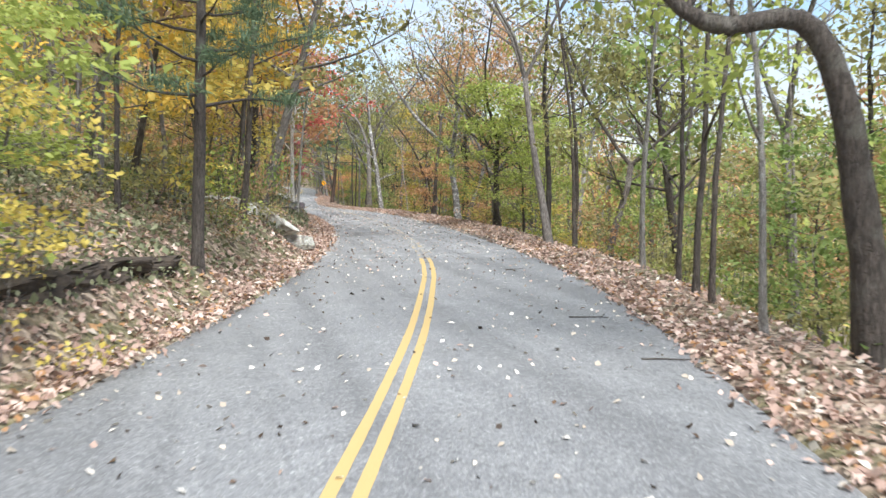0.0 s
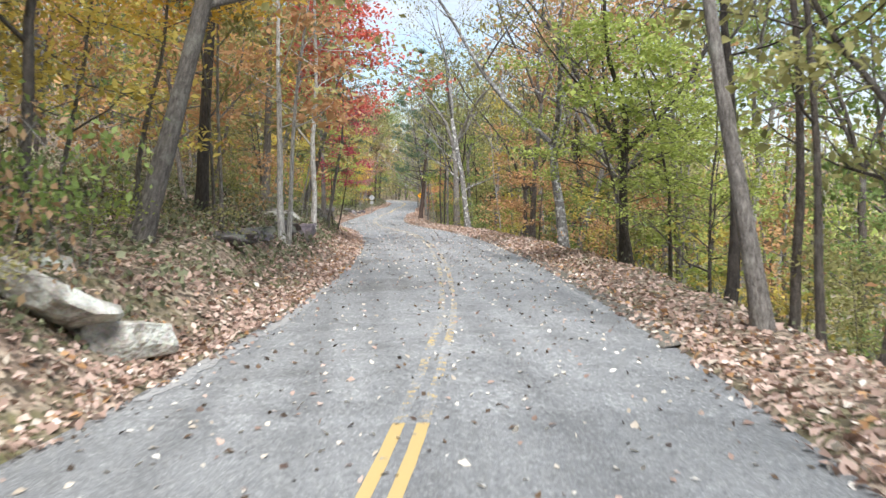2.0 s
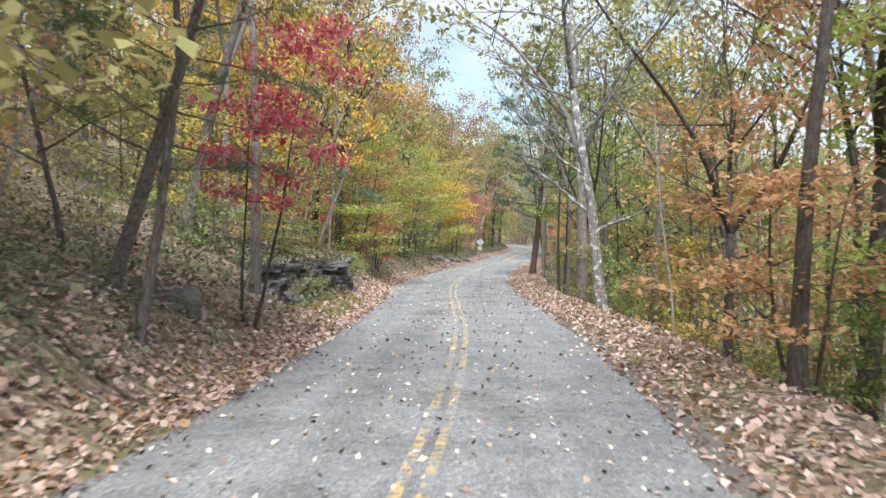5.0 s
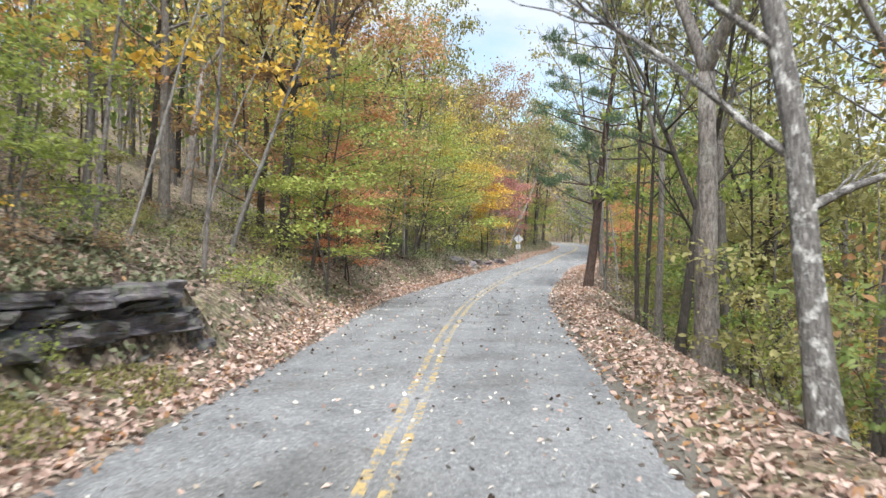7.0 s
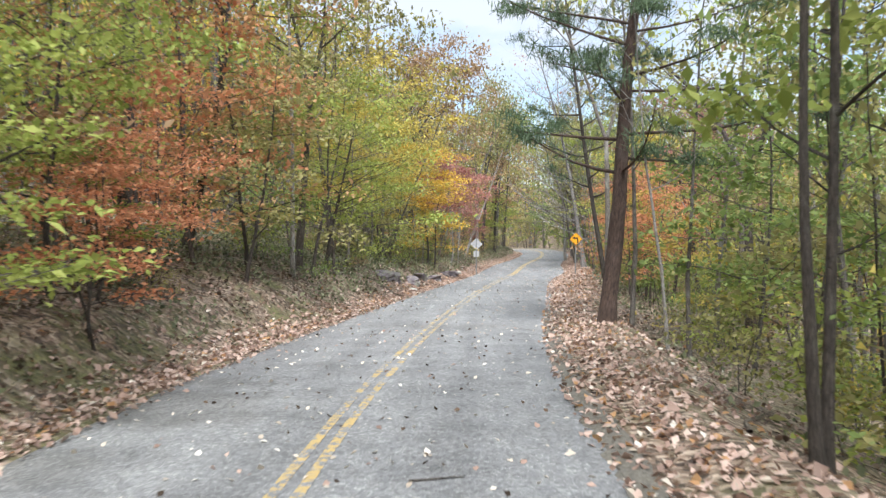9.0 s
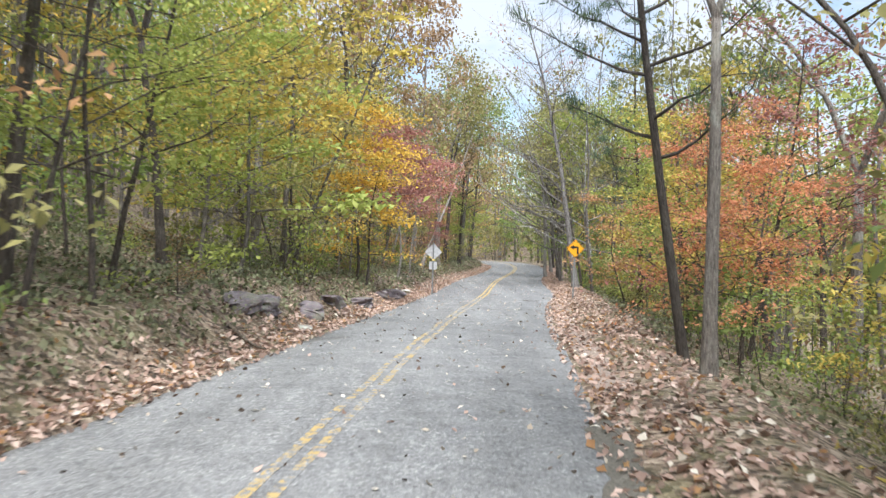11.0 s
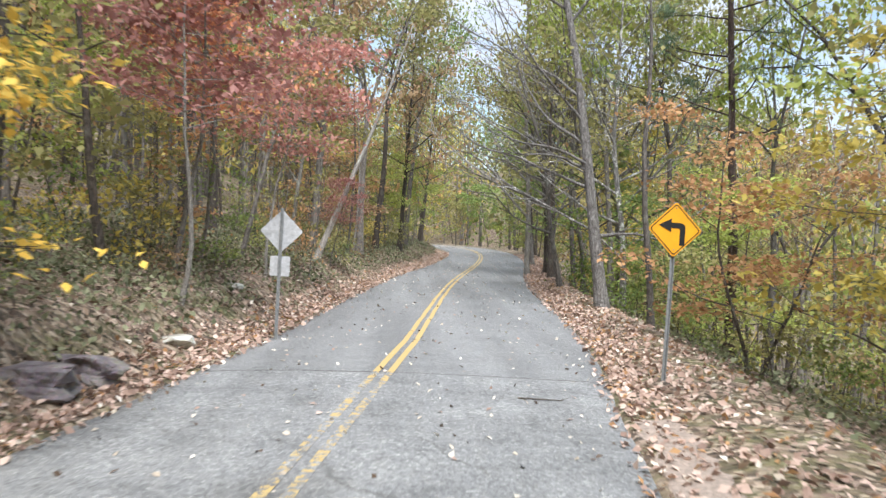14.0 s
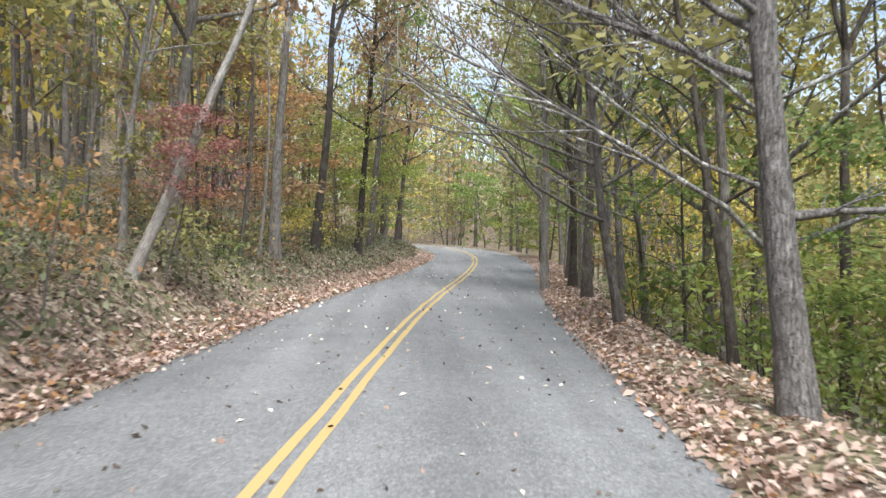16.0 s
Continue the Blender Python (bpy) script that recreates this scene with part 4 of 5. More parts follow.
    mark("fine_maple", 1, -6.2, 12.5, "yellow", "dark", 1.0)
    mark("fine_maple", 0, -6.3, 18.8, "lime", "grey", 0.8, 1.0, (4, 0), 40)
    mark("fine_maple", 1, -7.6, 23.4, "yellow", "grey", 0.9, 1.0, (4, 0), 130)
    mark("dogwood", 1, -7.1, -27.8, "lime", "grey", 0.58, 1.0, (4, 0))
    mark("dogwood", 0, -7.6, -34.0, "yellow", "grey", 0.7)
    mark("sapling", 0, -6.9, -30.4, "lime", "grey", 0.42, 1.5, (6, 0), 30)
    mark("sapling", 1, -7.1, -31.6, "yellow", "grey", 0.5, 1.5, (8, 0), 110)
    mark("sapling", 2, -7.6, -29.0, "gold", "grey", 0.45, 1.5, (6, 0), 200)
    mark("dogwood", 0, -6.0, -12.6, "lime", "grey", 0.8)
    mark("dogwood", 1, -6.2, -8.4, "rust", "dark", 0.55)
    mark("maple", 2, -9.6, -9.5, "russet", "dark", 0.9)
    mark("maple", 0, -6.7, 2.4, "olive", "dark", 0.75)
    mark("fine_maple", 1, -6.0, 8.5, "lime", "dark", 0.85)
    for k, (x, y, leaf) in enumerate(((-12.4, -27.0, "olive"), (-11.0, -22.6, "green"), (-13.6, -21.0, "olive"), (-14.6, -29.0, "russet"), (-12.6, -14.6, "olive"), (-15.4, -16.5, "lime"), (-10.8, -32.2, "olive"))):
        mark("maple", k % 3, x, y, leaf, "dark", 0.55, 1.1)
    # third stretch, uphill side
    mark("maple", 2, -5.6, 20.0, "lime", "grey", 0.95)
    mark("maple", 3, -3.5, 30.6, "gold", "dark", 0.85, 1.0, (5, 0), 30)
    mark("maple", 1, -3.1, 29.8, "gold", "dark", 0.68, 1.05, (6, 0), 200)
    mark("dogwood", 1, -5.4, 25.2, "olive", "dark", 0.8, 1.0, (6, 0), 10)
    mark("maple", 0, -6.6, 35.0, "olive", "dark", 1.0, 1.2)
    mark("maple", 1, -7.4, 29.0, "yellow", "dark", 1.0, 1.2)
    mark("pole", 0, -4.1, 30.0, "yellow", "pale", 0.75, 0.7)
    mark("pole", 3, -3.8, 30.4, "yellow", "pale", 0.75, 0.7, (2, 0))
    mark("pole", 1, -5.7, 27.6, "yellow", "grey", 1.0, 1.5, (8, 0))
    mark("pole", 2, -5.4, 27.2, "yellow", "grey", 0.9, 1.2, (12, 0))
    mark("pole", 1, -4.8, 42.5, "olive", "dark", 1.0, 1.5)
    mark("maple", 3, -2.5, 39.6, "wine", "pale", 0.82, 1.0, (9, 0), 60)
    mark("maple", 3, -3.4, 42.6, "rose", "grey", 0.9, 1.0, (4, 0))
    mark("maple", 3, -2.2, 47.5, "rose", "pale", 0.8, 0.9, (5, 0))
    mark("maple", 3, -3.6, 46.0, "rust", "grey", 0.85, 0.9, (3, 0), 140)
    mark("bare_pole", 0, -2.0, 48.5, "olive", "pale", 0.6, 0.6)
    mark("bare_pole", 1, -2.3, 50.5, "olive", "pale", 0.6, 0.6, (3, 0))
    mark("bare_pole", 2, -1.6, 52.5, "olive", "pale", 0.6, 0.6, (5, 0))
    mark("oak", 2, -0.9, 68.5, "olive", "grey", 0.95, 1.05)
    mark("snag", 0, -1.9, 57.5, "olive", "pale", 1.05, 1.3, (23, 0))
    mark("pole", 2, -3.3, 61.5, "olive", "pale", 1.0, 1.3)
    mark("maple", 3, -1.4, 57.9, "wine", "grey", 0.42, 0.8, (4, 0))
    mark("sapling", 0, -4.9, 62.5, "yellow", "grey", 0.5)
    mark("maple", 1, 0.0, 81.0, "lime", "grey", 0.75)
    mark("maple", 0, 1.6, 93.0, "lime", "grey", 0.8)
    # third stretch, downhill side
    mark("pine", 0, 4.0, 12.3, "pine", "dark", 0.95, 0.58, (-8, 0), 0)
    mark("fine_maple", 0, 5.3, 15.2, "rust", "dark", 0.62, 1.0, (-4, 0), 60)
    mark("thin_oak", 0, 3.6, 9.3, "olive", "grey", 0.95, 0.68, (-1, 0))
    mark("crooked", 1, 6.8, -7.5, "olive", "dark", 0.9, 0.9, (-2, 0))
    mark("crooked", 0, 3.6, -58.0, "olive", "dark", 0.9, 1.0, (4, 0), 200)
    mark("thin_oak", 1, 3.6, -44.5, "olive", "dark", 0.95, 0.9, (-3, 0))
    mark("thin_oak", 0, 11.0, 28.5, "olive", "dark", 0.95, 0.9, (-3, 0))
    mark("pine", 1, 10.8, 49.5, "pine", "pine", 1.05, 0.9)
    mark("bare_maple", 0, 7.6, 60.0, "russet", "grey", 1.1, 1.0, (-9, 0), 80)
    mark("bare_maple", 0, 8.0, 73.5, "rose", "pale", 1.9, 0.72, (-3, 0), 200)
    mark("bare_maple", 0, 10.8, 64.5, "russet", "pale", 1.9, 0.72, (-3, 0), 300)
    mark("bare_maple", 0, 9.6, 69.0, "russet", "grey", 1.8, 0.7, (-2, 0), 30)
    mark("maple", 1, 11.0, 48.5, "lime", "dark", 0.7)
    mark("maple", 0, 10.2, 52.5, "green", "dark", 0.6)
    mark("maple", 2, 12.4, 56.0, "lime", "dark", 0.7)
    mark("fine_maple", 1, 6.1, 15.8, "rust", "dark", 0.72)
    mark("fine_maple", 0, 6.9, 24.0, "lime", "dark", 0.9)
    mark("fine_maple", 2, 6.6, 20.0, "yellow", "dark", 0.85)
    mark("fine_maple", 1, 8.2, 21.8, "wine", "dark", 1.15)
    mark("fine_maple", 0, 8.6, 31.5, "lime", "dark", 0.95)
    mark("maple", 2, 9.6, 37.0, "yellow", "dark", 0.9)
    mark("dogwood", 1, 8.6, 41.5, "orange", "dark", 0.9)
    mark("limby", 1, 7.25, 50.0, "olive", "shag", 1.0, 0.95, (-2, 0), 0)
    mark("bare_maple", 0, 8.8, 54.0, "olive", "mottled", 1.15, 1.0, (-6, 0))
    mark("bare_maple", 0, 9.6, 66.0, "russet", "grey", 1.1, 1.0, (-8, 0))
    mark("bare_pole", 1, 7.4, 45.0, "olive", "grey", 1.0, 1.6)
    mark("pole", 2, 8.3, 55.0, "olive", "dark", 1.0, 1.3)
    mark("oak", 1, 8.4, 68.0, "olive", "dark", 0.9, 0.95)
    mark("oak", 0, 9.9, 80.0, "green", "dark", 0.9, 0.95)
    mark("pole", 0, 10.2, 82.5, "olive", "grey", 1.0, 1.4)
    mark("thin_oak", 1, 9.0, 74.0, "lime", "dark", 0.9, 1.0)
    mark("maple", 2, 9.6, 62.0, "green", "dark", 0.8)
    for k, (x, y, size) in enumerate(((9.3, 56.0, 1.3), (9.9, 59.0, 1.5), (9.4, 65.0, 1.4), (10.4, 53.0, 1.4), (8.9, 52.5, 0.9), (10.2, 47.6, 1.2))):
        mark("shrub", k, x, y, ("green", "lime")[k % 2], "dark", size, 1.2)
    # undergrowth trees that close the view at the bend
    for k, (x, y, leaf) in enumerate(((12.6, 104.0, "green"), (13.4, 114.0, "olive"), (12.8, 122.0, "lime"), (10.4, 130.0, "green"), (6.8, 137.0, "olive"), (12.0, 133.0, "green"), (16.0, 120.0, "lime"), (2.6, 106.0, "lime"), (0.6, 114.0, "green"), (-1.2, 121.0, "olive"), (2.0, 142.0, "green"), (8.5, 144.0, "olive"), (15.5, 128.0, "olive"), (-3.5, 112.0, "green"))):
        mark("maple", k, x, y, leaf, "dark", 0.95, 1.0)
    # crowns that close over the road
    for k, (x, y, leaf, size) in enumerate(((-2.6, 63.0, "russet", 1.2), (-0.4, 76.0, "olive", 1.2), (1.2, 87.0, "green", 1.2), (2.4, 99.0, "olive", 1.0), (1.2, 110.0, "lime", 0.95), (11.9, 92.0, "olive", 1.0), (13.0, 101.0, "green", 1.0), (13.2, 110.0, "lime", 1.0), (12.4, 120.0, "green", 1.0), (0.9, 81.5, "russet", 1.05), (9.8, 86.0, "olive", 1.05), (11.2, 97.0, "russet", 1.05), (9.0, 72.0, "olive", 1.0), (0.6, 104.0, "olive", 1.05), (9.2, 58.0, "lime", 0.9), (-5.6, 52.0, "olive", 0.9), (-10.6, 24.0, "yellow", 0.9), (-14.0, -18.0, "gold", 0.95), (-15.5, -25.0, "olive", 1.0), (-13.0, -9.0, "yellow", 0.9), (-9.4, 1.0, "russet", 0.95), (-8.2, -9.6, "olive", 1.2), (-8.4, -1.0, "russet", 1.2), (-12.5, 15.0, "yellow", 1.0), (-6.4, 26.0, "olive", 1.15), (-5.6, 57.0, "russet", 1.1), (-7.4, -50.0, "gold", 1.05), (-8.0, -61.5, "orange", 1.05), (12.6, 51.0, "lime", 0.9), (11.6, 58.0, "olive", 0.95), (12.0, 64.0, "olive", 1.0), (8.2, -36.0, "orange", 0.95), (9.0, -22.0, "olive", 0.95), (8.4, -6.5, "olive", 0.95), (9.6, 4.0, "olive", 0.9), (-5.0, 37.5, "russet", 0.95), (-12.0, -24.0, "gold", 0.95), (-6.6, 9.0, "olive", 0.9))):
        mark("oak", k, x, y, leaf, ("grey", "dark")[k % 2], size, 0.8, (3 if x < mid_x(y) else -3, 0))


marked_trees()
TAKEN += [(5.12, 35.5), (-0.87, 40.1)]


# ---- the wood: trees over both slopes, thinner where marked trees stand ----
def free(x, y, gap):
    return all((x - a) ** 2 + (y - b) ** 2 > gap * gap for a, b in TAKEN)


MIX_Y = (-160, -75, -35, 0, 45, 200)
LEFT_MIX = (
    ("yellow", "olive", "olive", "lime", "olive", "russet", "green"),
    ("olive", "yellow", "orange", "green", "olive", "lime", "russet"),
    ("olive", "lime", "green", "yellow", "orange", "olive", "olive"),
    ("lime", "yellow", "olive", "green", "olive", "green", "gold"),
    ("olive", "yellow", "green", "olive", "olive", "russet", "orange"),
)
RIGHT_MIX = (
    ("lime", "olive", "green", "olive", "green", "olive", "green"),
    ("green", "lime", "orange", "olive", "yellow", "olive", "olive"),
    ("lime", "olive", "green", "yellow", "olive", "lime", "olive"),
    ("yellow", "lime", "olive", "olive", "lime", "green", "russet"),
    ("olive", "lime", "green", "olive", "yellow", "russet", "olive"),
)


def pick(rng, y, side):
    k = min(4, max(0, int(np.searchsorted(MIX_Y, y + rng.gauss(0, 6))) - 1))
    return rng.choice((LEFT_MIX if side < 0 else RIGHT_MIX)[k])


def scatter():
    rng = random.Random(5)
    plans = (("oak", 3.2, 22, 17, 3.2), ("thin_oak", 2.6, 20, 20, 3.0), ("pole", 2.2, 20, 52, 1.5), ("bare_pole", 1.8, 18, 32, 1.2), ("maple", 2.9, 12, 19, 2.2), ("sapling", 1.8, 10, 60, 0.9), ("shrub", 1.6, 9, 55, 0.8), ("pine", 7, 24, 4, 3.5))
    for kind, near, far, count, gap in plans:
        for side in (-1, 1):
            wanted = round(count * (1.3 if side > 0 and kind == "maple" else 0.8 if kind == "maple" else 1))
            done = tries = 0
            while done < wanted and tries < count * 12:
                tries += 1
                y = rng.uniform(-97, 112)
                d = near + (far - near) * rng.random() ** 1.25
                if side > 0 and kind in ("sapling", "shrub", "maple"):
                    d += 1.3
                if side > 0 and kind in ("pole", "bare_pole"):
                    d += 0.9
                x = left_x(y) - d if side < 0 else right_x(y) + d
                if side > 0 and 22 < y < 37 and d < 5.5 and kind not in ("bare_pole", "thin_oak"):
                    continue
                if side < 0 and -32 < y < -13 and d < 8 and kind not in ("bare_pole", "thin_oak", "pine"):
                    continue
                if not free(x, y, gap):
                    continue
                TAKEN.append((x, y))
                colour = "pine" if kind == "pine" else pick(rng, y, side)
                if kind in ("sapling", "shrub") and colour in ("gold", "wine", "red") and rng.random() < 0.6:
                    colour = "lime"
                bark = "pine" if kind == "pine" else rng.choice(("grey", "grey", "dark", "dark", "pale") if kind in ("pole", "bare_pole") else ("grey", "grey", "dark"))
                form = (rng.randrange(2 if kind == "pine" else 9), x, y, colour, bark, rng.uniform(0.75, 1.2), rng.uniform(0.85, 1.2), (rng.gauss(1.5 * -side, 4.0), rng.gauss(0, 3.0)), rng.uniform(0, 360), "on the upper slope" if side < 0 else "below the road")
                # few tall crowns below the first stretch, where the sky shows
                if side > 0 and -84 < y < -56 and x < 0.65 * y + 52 and kind in ("oak", "thin_oak", "pole", "maple"):
                    plant("bare_pole" if kind == "pole" else "sapling", *form)
                else:
                    plant(kind, *form)
                done += 1


def far_woods():
    """The wood past the trees that can be told apart: trunks and leaf masses out to the ridge and the valley."""
    rng, nrng = random.Random(8), np.random.RandomState(8)
    groups = {}
    tv, tf = [], []
    for k in range(1500):
        side = rng.choice((-1, -1, -1, 1, 1))
        if k >= 1200:
            side = 1 if k % 3 == 0 else -1
            y, d = rng.uniform(15 if side < 0 else -50, 125), rng.uniform(8.5, 24)
            x = left_x(y) - d if side < 0 else right_x(y) + d
        elif k < 780:
            y, d = rng.uniform(-110, 150), 15 + 60 * rng.random() ** 1.4
            x = left_x(y) - d if side < 0 else right_x(y) + d
        else:
            y, x = rng.uniform(112, 215), rng.uniform(-60, 70)
            yc = min(y, 188)
            if left_x(yc) - 2.5 < x < right_x(yc) + 2.5:
                continue
        z = ground_z(x, min(188, y))
        h = rng.uniform(11, 20)
        tube(tv, tf, [Vector((x, y, z - 0.5)), Vector((x + rng.gauss(0, 0.3), y, z + h * 0.5)), Vector((x + rng.gauss(0, 0.6), y, z + h * 0.92))], [rng.uniform(0.07, 0.18), 0.08, 0.02], 5)
        n = 170 if k < 780 or k >= 1200 else 220
        c = nrng.normal(0, 1, (n, 3)) * np.array((1.6, 1.6, 0.5)) + np.array((x, y, z))
        c[:, 2] += h * (0.08 + 0.88 * nrng.beta(1.6, 1.5, n))
        c += np.repeat(nrng.normal(0, 1, (n // 10, 3)) * 0.7, 10, 0)
        if side > 0 and -86 < y < -45 and x < 0.7 * y + 60:
            c[:, 2] = z + (c[:, 2] - z) * 0.75
        colour = pick(rng, y, side)
        groups.setdefault(colour, []).append(leaf_arrays(c, 0.34 if k >= 1200 else 0.60, nrng, 0.4, 1.15))
    for k in range(300):
        y, d = rng.uniform(-130, 300), 72 + 260 * rng.random() ** 1.5
        yc = min(188, y)
        x, h = right_x(yc) + d, rng.uniform(14, 20)
        z = ground_z(x, yc)
        tube(tv, tf, [Vector((x, y, z - 0.5)), Vector((x, y, z + h * 0.8))], [0.2, 0.06], 4)
        c = nrng.normal(0, 1, (70, 3)) * np.array((2.8, 2.8, 0.8)) + np.array((x, y, z))
        c[:, 2] += h * (0.1 + 0.88 * nrng.beta(1.6, 1.4, 70))
        groups.setdefault(rng.choice(("olive", "green", "russet", "olive", "lime")), []).append(leaf_arrays(c, 1.8, nrng, 0.4, 1.1))
    base = mesh_object("far_woods", tv, tf, BARK["grey"], flat=False)
    tagged(base, "dense autumn wood receding over the slopes", "woods", kind="stuff")
    for colour, arrays in groups.items():
        me = blade_mesh("far_foliage", np.concatenate(arrays))
        me.materials.append(LEAF[colour])
        ob = new("far_foliage", me)
        ob.parent = base
        ob["kind"] = "stuff"


def fallen(name, label, colour, count, size, where, seed, flat=0.95, kind_of="leaves"):
    rng, nrng = random.Random(seed), np.random.RandomState(seed)
    pts = []
    while len(pts) < count:
        p = where(rng)
        if p is not None:
            pts.append(p)
    v = leaf_arrays(np.array(pts), size, nrng, flat, 1.45)
    me = leaf_mesh(name, v)
    me.materials.append(LEAF[colour])
    tagged(new(name, me), label, kind_of, kind="stuff")


def on_road(rng):
    y = rng.uniform(-104, 128)
    if rng.random() > (1.0 if -80 < y < -40 else 0.6 if y < 0 else 0.3):
        return None
    a, b = left_x(y), right_x(y)
    x = rng.uniform(a, b)
    edge = min(x - a, b - x)
    if rng.random() > 0.55 + 0.45 * math.exp(-edge / 0.35):
        return None
    return (x, y, road_top(x, y) + 0.012)


def on_verge(rng):
    y = rng.uniform(-104, 105)
    d = rng.expovariate(1 / 0.95) - 0.2
    if d > 5.5 or (d < 0 and rng.random() < 0.5):
        return None
    left = rng.random() < 0.5
    bare = 0.0 if left else 0.40 if -74 < y < 6 else 0.85 if 8 < y < 33 else 0.0
    if d < bare and rng.random() < 0.6:
        return None
    if left and d > 0.9 and rng.random() < 0.75:
        return None
    x = left_x(y) - d if left else right_x(y) + d
    z = ground_z(x, y) if d > 0 else road_top(x, y)
    return (x, y, z + 0.02 + 0.02 * rng.random())


def on_slope(rng):
    y = rng.uniform(-104, 105)
    d = 2.0 + 14 * rng.random() ** 1.3
    x = left_x(y) - d if rng.random() < 0.68 else right_x(y) + d
    return (x, y, ground_z(x, y) + 0.03 + 0.03 * rng.random())


def on_upper_bank(rng, y0, y1):
    y = rng.uniform(y0, y1)
    d = 0.9 + 4.5 * rng.random() ** 1.2
    x = left_x(y) - d
    if rough(x, y, 1.7, 25.0) < -0.15:
        return None
    return (x, y, ground_z(x, y) + 0.03 + 0.03 * rng.random())


def on_bank(rng):
    y = rng.uniform(-104, 100)
    if -45 < y < 3 and rng.random() < 0.3:
        return None
    d = rng.uniform(0.9, 9)
    side = -1 if rng.random() < 0.8 else 1
    x = left_x(y) - d if side < 0 else right_x(y) + d + 1.0
    if rough(x, y, 2.6, 20.0) + 0.35 * rough(x, y, 0.8, 21.0) < (-0.34 if y > 6 else -0.55 if y < -40 else -0.05):
        return None
    return (x, y, ground_z(x, y) + 0.03 + 0.30 * rng.random() ** 1.5)


def on_cut(rng):
    y = rng.uniform(-38, -28)
    d = rng.uniform(0.35, 1.5)
    x = left_x(y) - d
    if rough(x, y, 1.4, 30.0) + 0.4 * rough(x, y, 0.4, 31.0) < 0.0:
        return None
    return (x, y, ground_z(x, y) + 0.02 + 0.05 * rng.random())


def on_ledge(rng):
    """The overgrown top of the rock ledge."""
    y = rng.uniform(-36.8, -25.8)
    d = float(np.interp(y, LEDGE_Y, LEDGE_D)) + rng.uniform(-0.02, 1.9)
    x = left_x(y) - d
    if rough(x, y, 1.1, 40.0) < -0.12:
        return None
    return (x, y, max(ground_z(x, y), road_z(y) + 1.36) + 0.02 + 0.12 * rng.random() ** 1.5)


def low_plants():
    """Knee-high bushes on the bank between the road and the wood."""
    rng = random.Random(77)
    for k in range(110):
        y = rng.choice((rng.uniform(-97, -62), rng.uniform(-33, -12), rng.uniform(-60, 5), rng.uniform(8, 75)))
        d = rng.uniform(1.3, 6.0)
        x = left_x(y) - d
        plant("shrub", k, x, y, rng.choice(("olive", "green", "olive", "russet", "lime")), "dark", rng.uniform(0.28, 0.55), rng.uniform(1.0, 1.5), (0, 0), rng.uniform(0, 360), "on the leafy bank")


def slope_brush():
    """Saplings and bushes thick on the slope just below the road."""
    rng = random.Random(78)
    for k in range(95):
        y = -95 + 172 * (k + rng.random()) / 95
        d = rng.uniform(2.7, 6.5)
        x = right_x(y) + d
        if 22 < y < 37 and d < 5:
            continue
        plant(("sapling", "sapling", "shrub")[k % 3], k, x, y, pick(rng, y, 1), "dark", rng.uniform(0.6, 1.05), rng.uniform(1.0, 1.3), (rng.gauss(-2, 4), rng.gauss(0, 4)), rng.uniform(0, 360), "on the slope below the road")


scatter()
low_plants()
slope_brush()
far_woods()
fallen("fallen_leaves", "brown and orange fallen leaves heaped along the road's edge", "litter", 62000, 0.105, on_verge, 1, 0.75)
fallen("fallen_leaves", "bleached fallen leaves along the road's edge", "pale", 4500, 0.10, on_verge, 2, 0.75)
fallen("fallen_leaves", "fresh orange fallen leaves along the road's edge", "orange", 6000, 0.10, on_verge, 3, 0.75)
# the brown litter carries the slope's tree shade in its colour
fallen("fallen_leaves", "brown fallen leaves over the forest floor, darkened in colour for tree shade", "brown", 22000, 0.12, on_slope, 4, 0.7)
fallen("fallen_leaves", "brown fallen leaves thick on the bank, darkened in colour for tree shade", "brown", 10000, 0.11, lambda rng: on_upper_bank(rng, -40, 105), 14, 0.7)
fallen("fallen_leaves", "dry tan fallen leaves thick on the bank", "litter", 9000, 0.11, lambda rng: on_upper_bank(rng, -104, -40), 15, 0.7)
fallen("road_leaves", "pale fallen leaves strewn on the asphalt", "pale", 3600, 0.072, on_road, 5, 0.9)
fallen("road_leaves", "dark damp leaves strewn on the asphalt", "dark", 1400, 0.07, on_road, 6, 0.8)
fallen("road_leaves", "tan leaves strewn on the asphalt", "litter", 1500, 0.075, on_road, 7, 0.85)
fallen("ground_cover", "low green and yellowing plants on the bank", "cover", 92000, 0.108, on_bank, 9, 0.5, "undergrowth")
fallen("ledge_growth", "mossy green plants and leaves over the rock ledge", "cover", 6500, 0.09, on_ledge, 16, 0.6, "undergrowth")
fallen("fallen_leaves", "brown fallen leaves over the rock ledge, darkened in colour for tree shade", "brown", 2500, 0.10, on_ledge, 17, 0.7)
fallen("grass_patch", "short olive grass below the rock ledge", "olive", 3800, 0.05, on_cut, 11, 0.2, "grass")


